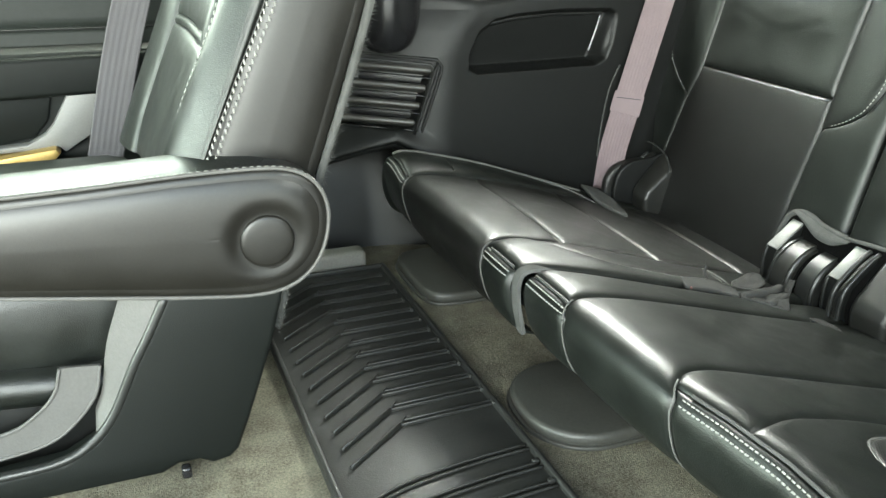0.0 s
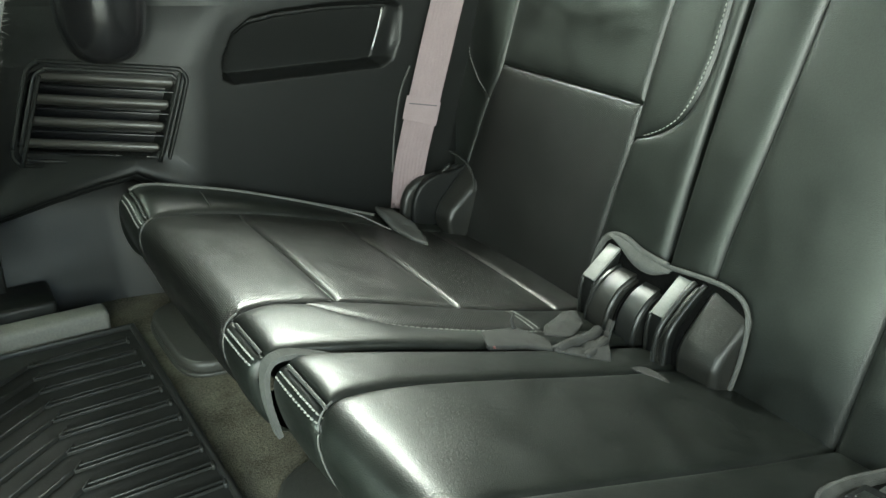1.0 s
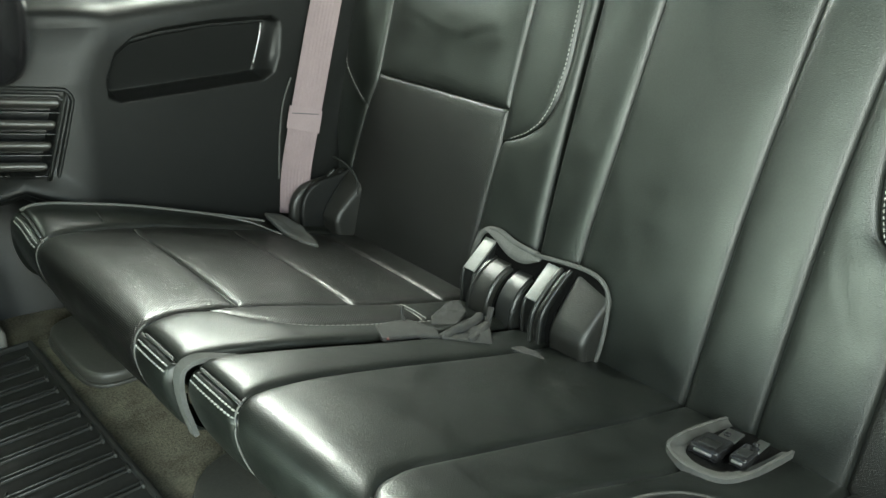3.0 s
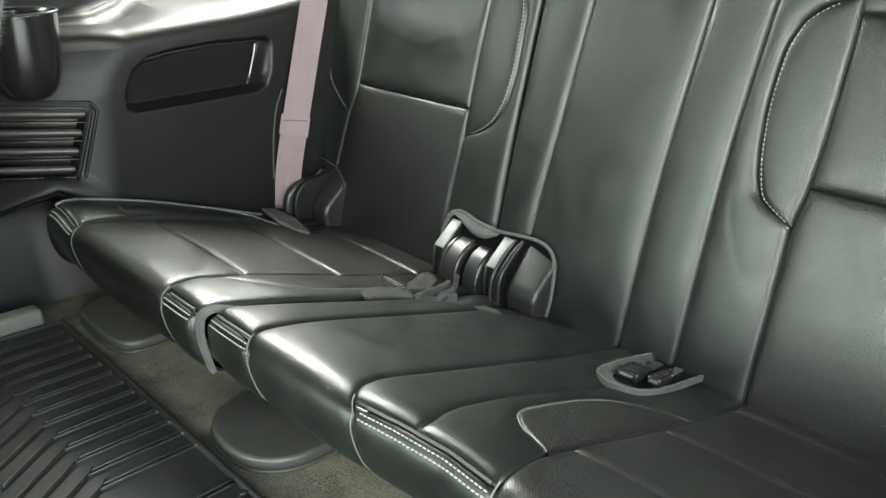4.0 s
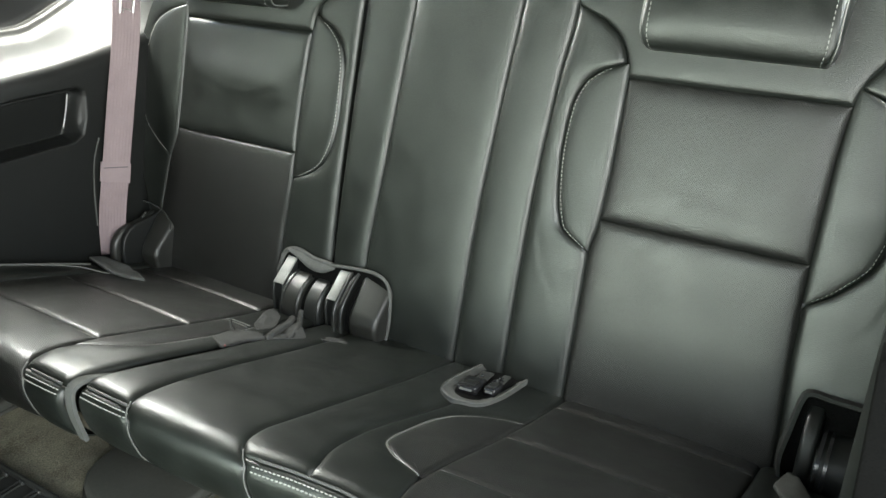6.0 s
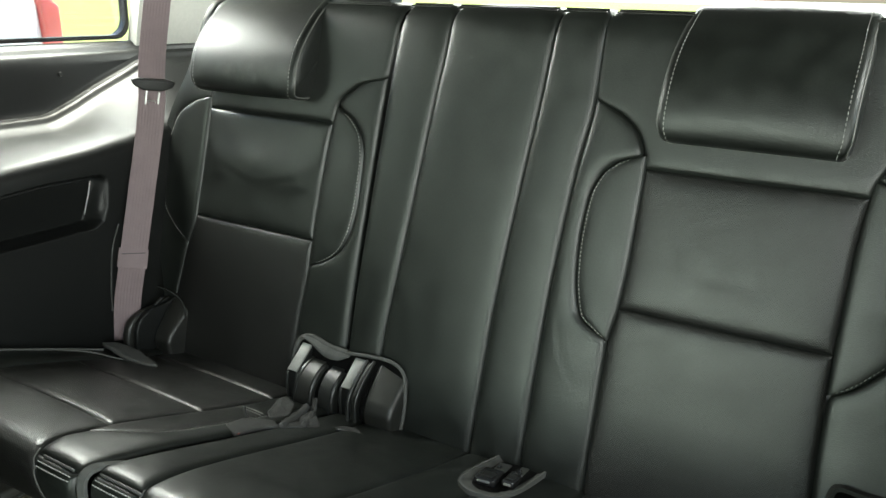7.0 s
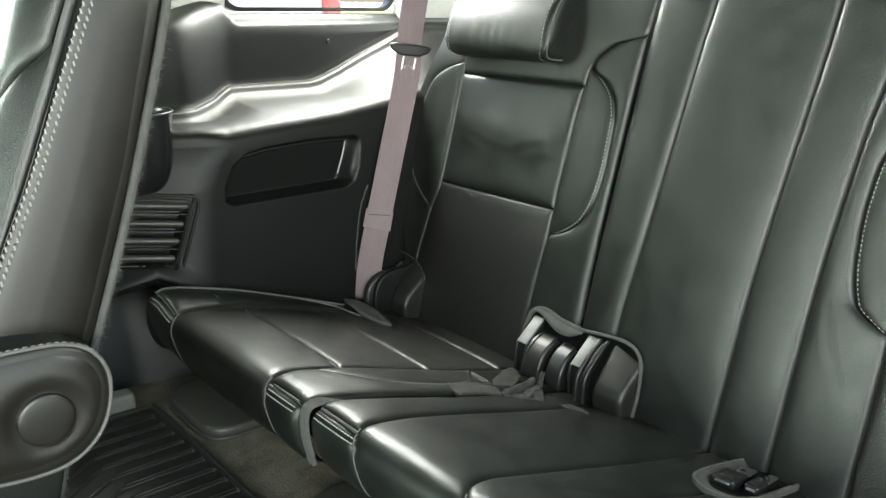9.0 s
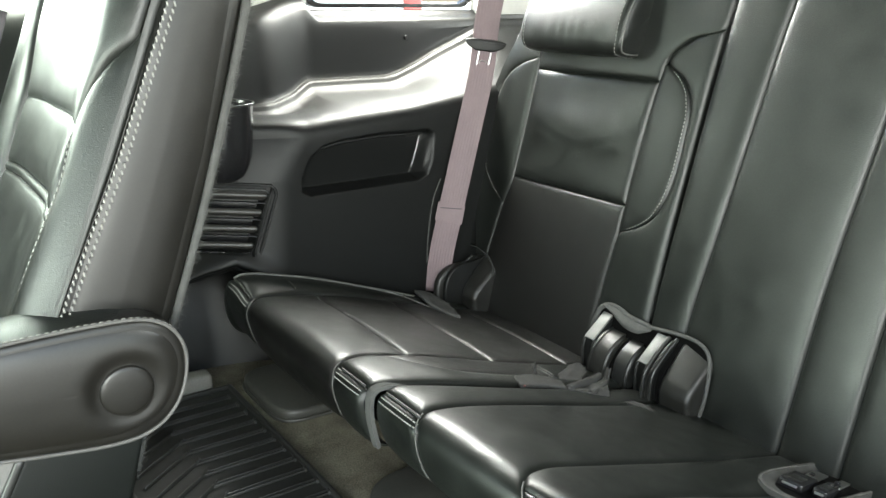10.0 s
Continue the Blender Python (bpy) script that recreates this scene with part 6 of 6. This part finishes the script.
limp_piece("flap", [(0.862, 0.095), (0.908, 0.085), (0.897, 0.072), (0.842, 0.045), (0.826, 0.048), (0.818, 0.073)], lambda x, y: 0.088 - 0.20 * (x - 0.82) + 0.006 * math.sin((y - 0.04) / 0.05 * 2.6), FELT, flap, "", 0.002, 2.0, 0.003)
far_flap = thing("felt_flap", "grey felt flap tucked by the far hinge", "trim")
limp_piece("flap", [(0.797, 1.274), (0.824, 1.266), (0.834, 1.215), (0.822, 1.165), (0.807, 1.136), (0.794, 1.156), (0.788, 1.205), (0.789, 1.250)], lambda x, y: cushion_z(x) + 0.008 + 0.010 * smoothstep(1.19, 1.25, y), FELT, far_flap, "", 0.003, 6.0, 0.003)

belt = thing("seat_belt", "mauve-grey third-row seat belt hanging from the pillar", "seat belt")
ribbon("webbing", [(1.10, 1.38, 0.98), (1.04, 1.335, 0.76), (0.985, 1.308, 0.60), (0.958, 1.290, 0.50), (0.915, 1.281, 0.360), (0.882, 1.279, 0.240), (0.866, 1.284, 0.160), (0.860, 1.286, 0.090)], (0.84, -0.52, -0.08), 0.047, 0.0016, WEBBING, belt, ribs=9, count=80)
fold = ribbon("sewn_fold", [(0.888, 1.281, 0.262), (0.878, 1.278, 0.228)], (0.84, -0.52, -0.08), 0.0515, 0.0075, WEBBING, belt, "sewn fold in the webbing", count=6)
for z, x in ((0.256, 0.8862), (0.234, 0.8797)):
    ribbon("sewn_line", [(x - 0.0195, 1.2885, z), (x + 0.0155, 1.2665, z - 0.003)], (0.25, 0.1, 0.96), 0.0016, 0.002, WEBBING_DARK, fold, count=4)
bm = prism(rounded([(-0.039, 0.007), (-0.034, -0.003), (-0.017, -0.011), (0.017, -0.011), (0.034, -0.003), (0.039, 0.007), (0.030, 0.010), (-0.030, 0.010)], 0.004), 1, -0.009, 0.009, 0.003, 3)
bmesh.ops.transform(bm, matrix=pose(0.9705, 1.294, 0.552, 0, 6, -31.8), verts=bm.verts)
tongue = part("belt_tongue", bm, PLASTIC, belt, "black belt tongue")
bm = bmesh.new()
for dx, dz, sx, sz in ((-0.011, -0.022, 0.004, 0.034), (0.011, -0.022, 0.004, 0.034), (0, -0.037, 0.026, 0.006), (-0.006, -0.027, 0.002, 0.010), (0.006, -0.027, 0.002, 0.010), (0, -0.022, 0.014, 0.002)):
    rbox(bm, (dx, 0, dz), (sx, 0.003, sz), 0.001, 1)
bmesh.ops.transform(bm, matrix=pose(0.9675, 1.290, 0.545, 0, 10, -31.8), verts=bm.verts)
part("steel_plate", bm, STEEL, tongue, "steel latch plate")
tube("wire", [(0.872, 1.296, 0.31), (0.856, 1.297, 0.27), (0.846, 1.297, 0.21), (0.842, 1.297, 0.15)], 0.0016, FELT, belt, n=6)

# ---------- cup holder and air vent on the far trim ----------
cup = thing("cup_holder", "black deep cup holder set in the side trim", "cup holder")
verts, faces = [], []
prof = [(0.0, 0.353), (0.020, 0.355), (0.037, 0.366), (0.048, 0.392), (0.0525, 0.43), (0.0545, 0.474), (0.056, 0.4775), (0.0535, 0.4785), (0.051, 0.476), (0.0485, 0.44), (0.042, 0.40), (0.0, 0.392)]
pr = smooth_line(prof, 60)
for r, z in pr:
    for j in range(40):
        a = 2 * math.pi * j / 40
        verts.append((0.448 + r * math.cos(a), 1.288 + r * math.sin(a), z))
for i in range(len(pr) - 1):
    for j in range(40):
        faces.append((i * 40 + j, i * 40 + (j + 1) % 40, (i + 1) * 40 + (j + 1) % 40, (i + 1) * 40 + j))
link_mesh("bowl", verts, faces, GLOSS, cup)
tube("rim", [(0.448 + 0.0553 * math.cos(a), 1.288 + 0.0553 * math.sin(a), 0.4775) for a in np.linspace(0, 2 * math.pi, 33)], 0.0014, PLASTIC_SOFT, cup, "satin rim", n=6, count=80)

vent = thing("air_vent", "black louvred air vent in the side trim", "air vent")
VX0, VX1, VZ0, VZ1 = 0.372, 0.548, 0.207, 0.342


def vent_x(u, w):
    """The vent leans: its right edge runs from lower front to upper rear."""
    return VX0 + (VX1 - VX0) * u - 0.040 * (1 - w)


r_, loop = 0.022, []
for u, w in ((0, 0), (1, 0), (1, 1), (0, 1)):
    loop.append((vent_x(u, w), VZ0 + (VZ1 - VZ0) * w - 0.085 * (vent_x(u, w) - 0.45)))
ring_pts = rounded(loop, r_)
tube("outer_bead", [(x, 1.2975, z) for x, z in ring_pts + ring_pts[:1]], 0.0028, PLASTIC, vent, n=8, count=150)
mid = (sum(p[0] for p in ring_pts) / len(ring_pts), sum(p[1] for p in ring_pts) / len(ring_pts))
inner_pts = [(mid[0] + (x - mid[0]) * 0.90, mid[1] + (z - mid[1]) * 0.88) for x, z in ring_pts]
tube("inner_bead", [(x, 1.2955, z) for x, z in inner_pts + inner_pts[:1]], 0.0026, PLASTIC_SOFT, vent, n=8, count=150)
part("backing", prism(inner_pts, 1, 1.322, 1.325), GLOSS, vent)
for k in range(4):
    w = 0.215 + 0.213 * k
    xa, xb = vent_x(0.04, w), vent_x(0.955, w)
    z = VZ0 + (VZ1 - VZ0) * w - 0.085 * ((xa + xb) / 2 - 0.45)
    bm = rbox(bmesh.new(), ((xa + xb) / 2, 1.303, z), (xb - xa - 0.010, 0.018, 0.0100), 0.0045, 4, (-30, 4.9, 0))
    slat = part("slat", bm, SLAT, vent)
    box_part("slat_edge", ((xa + xb) / 2, 1.297, z - 0.0095), (xb - xa - 0.004, 0.014, 0.0016), GLOSS, slat, bevel=0.0005, turn=(0, 4.9, 0))
for u in (0.94, 0.06):
    tube("divider", [(vent_x(u, 0.06), 1.288, VZ0 + 0.010), (vent_x(u, 0.94), 1.288, VZ1 - 0.010)], 0.0025, PLASTIC, vent, n=6)
for ob in [vent] + list(vent.children_recursive):
    if ob.type == "MESH":
        for v in ob.data.vertices:
            v.co.y += front_turn(v.co.x, v.co.z)
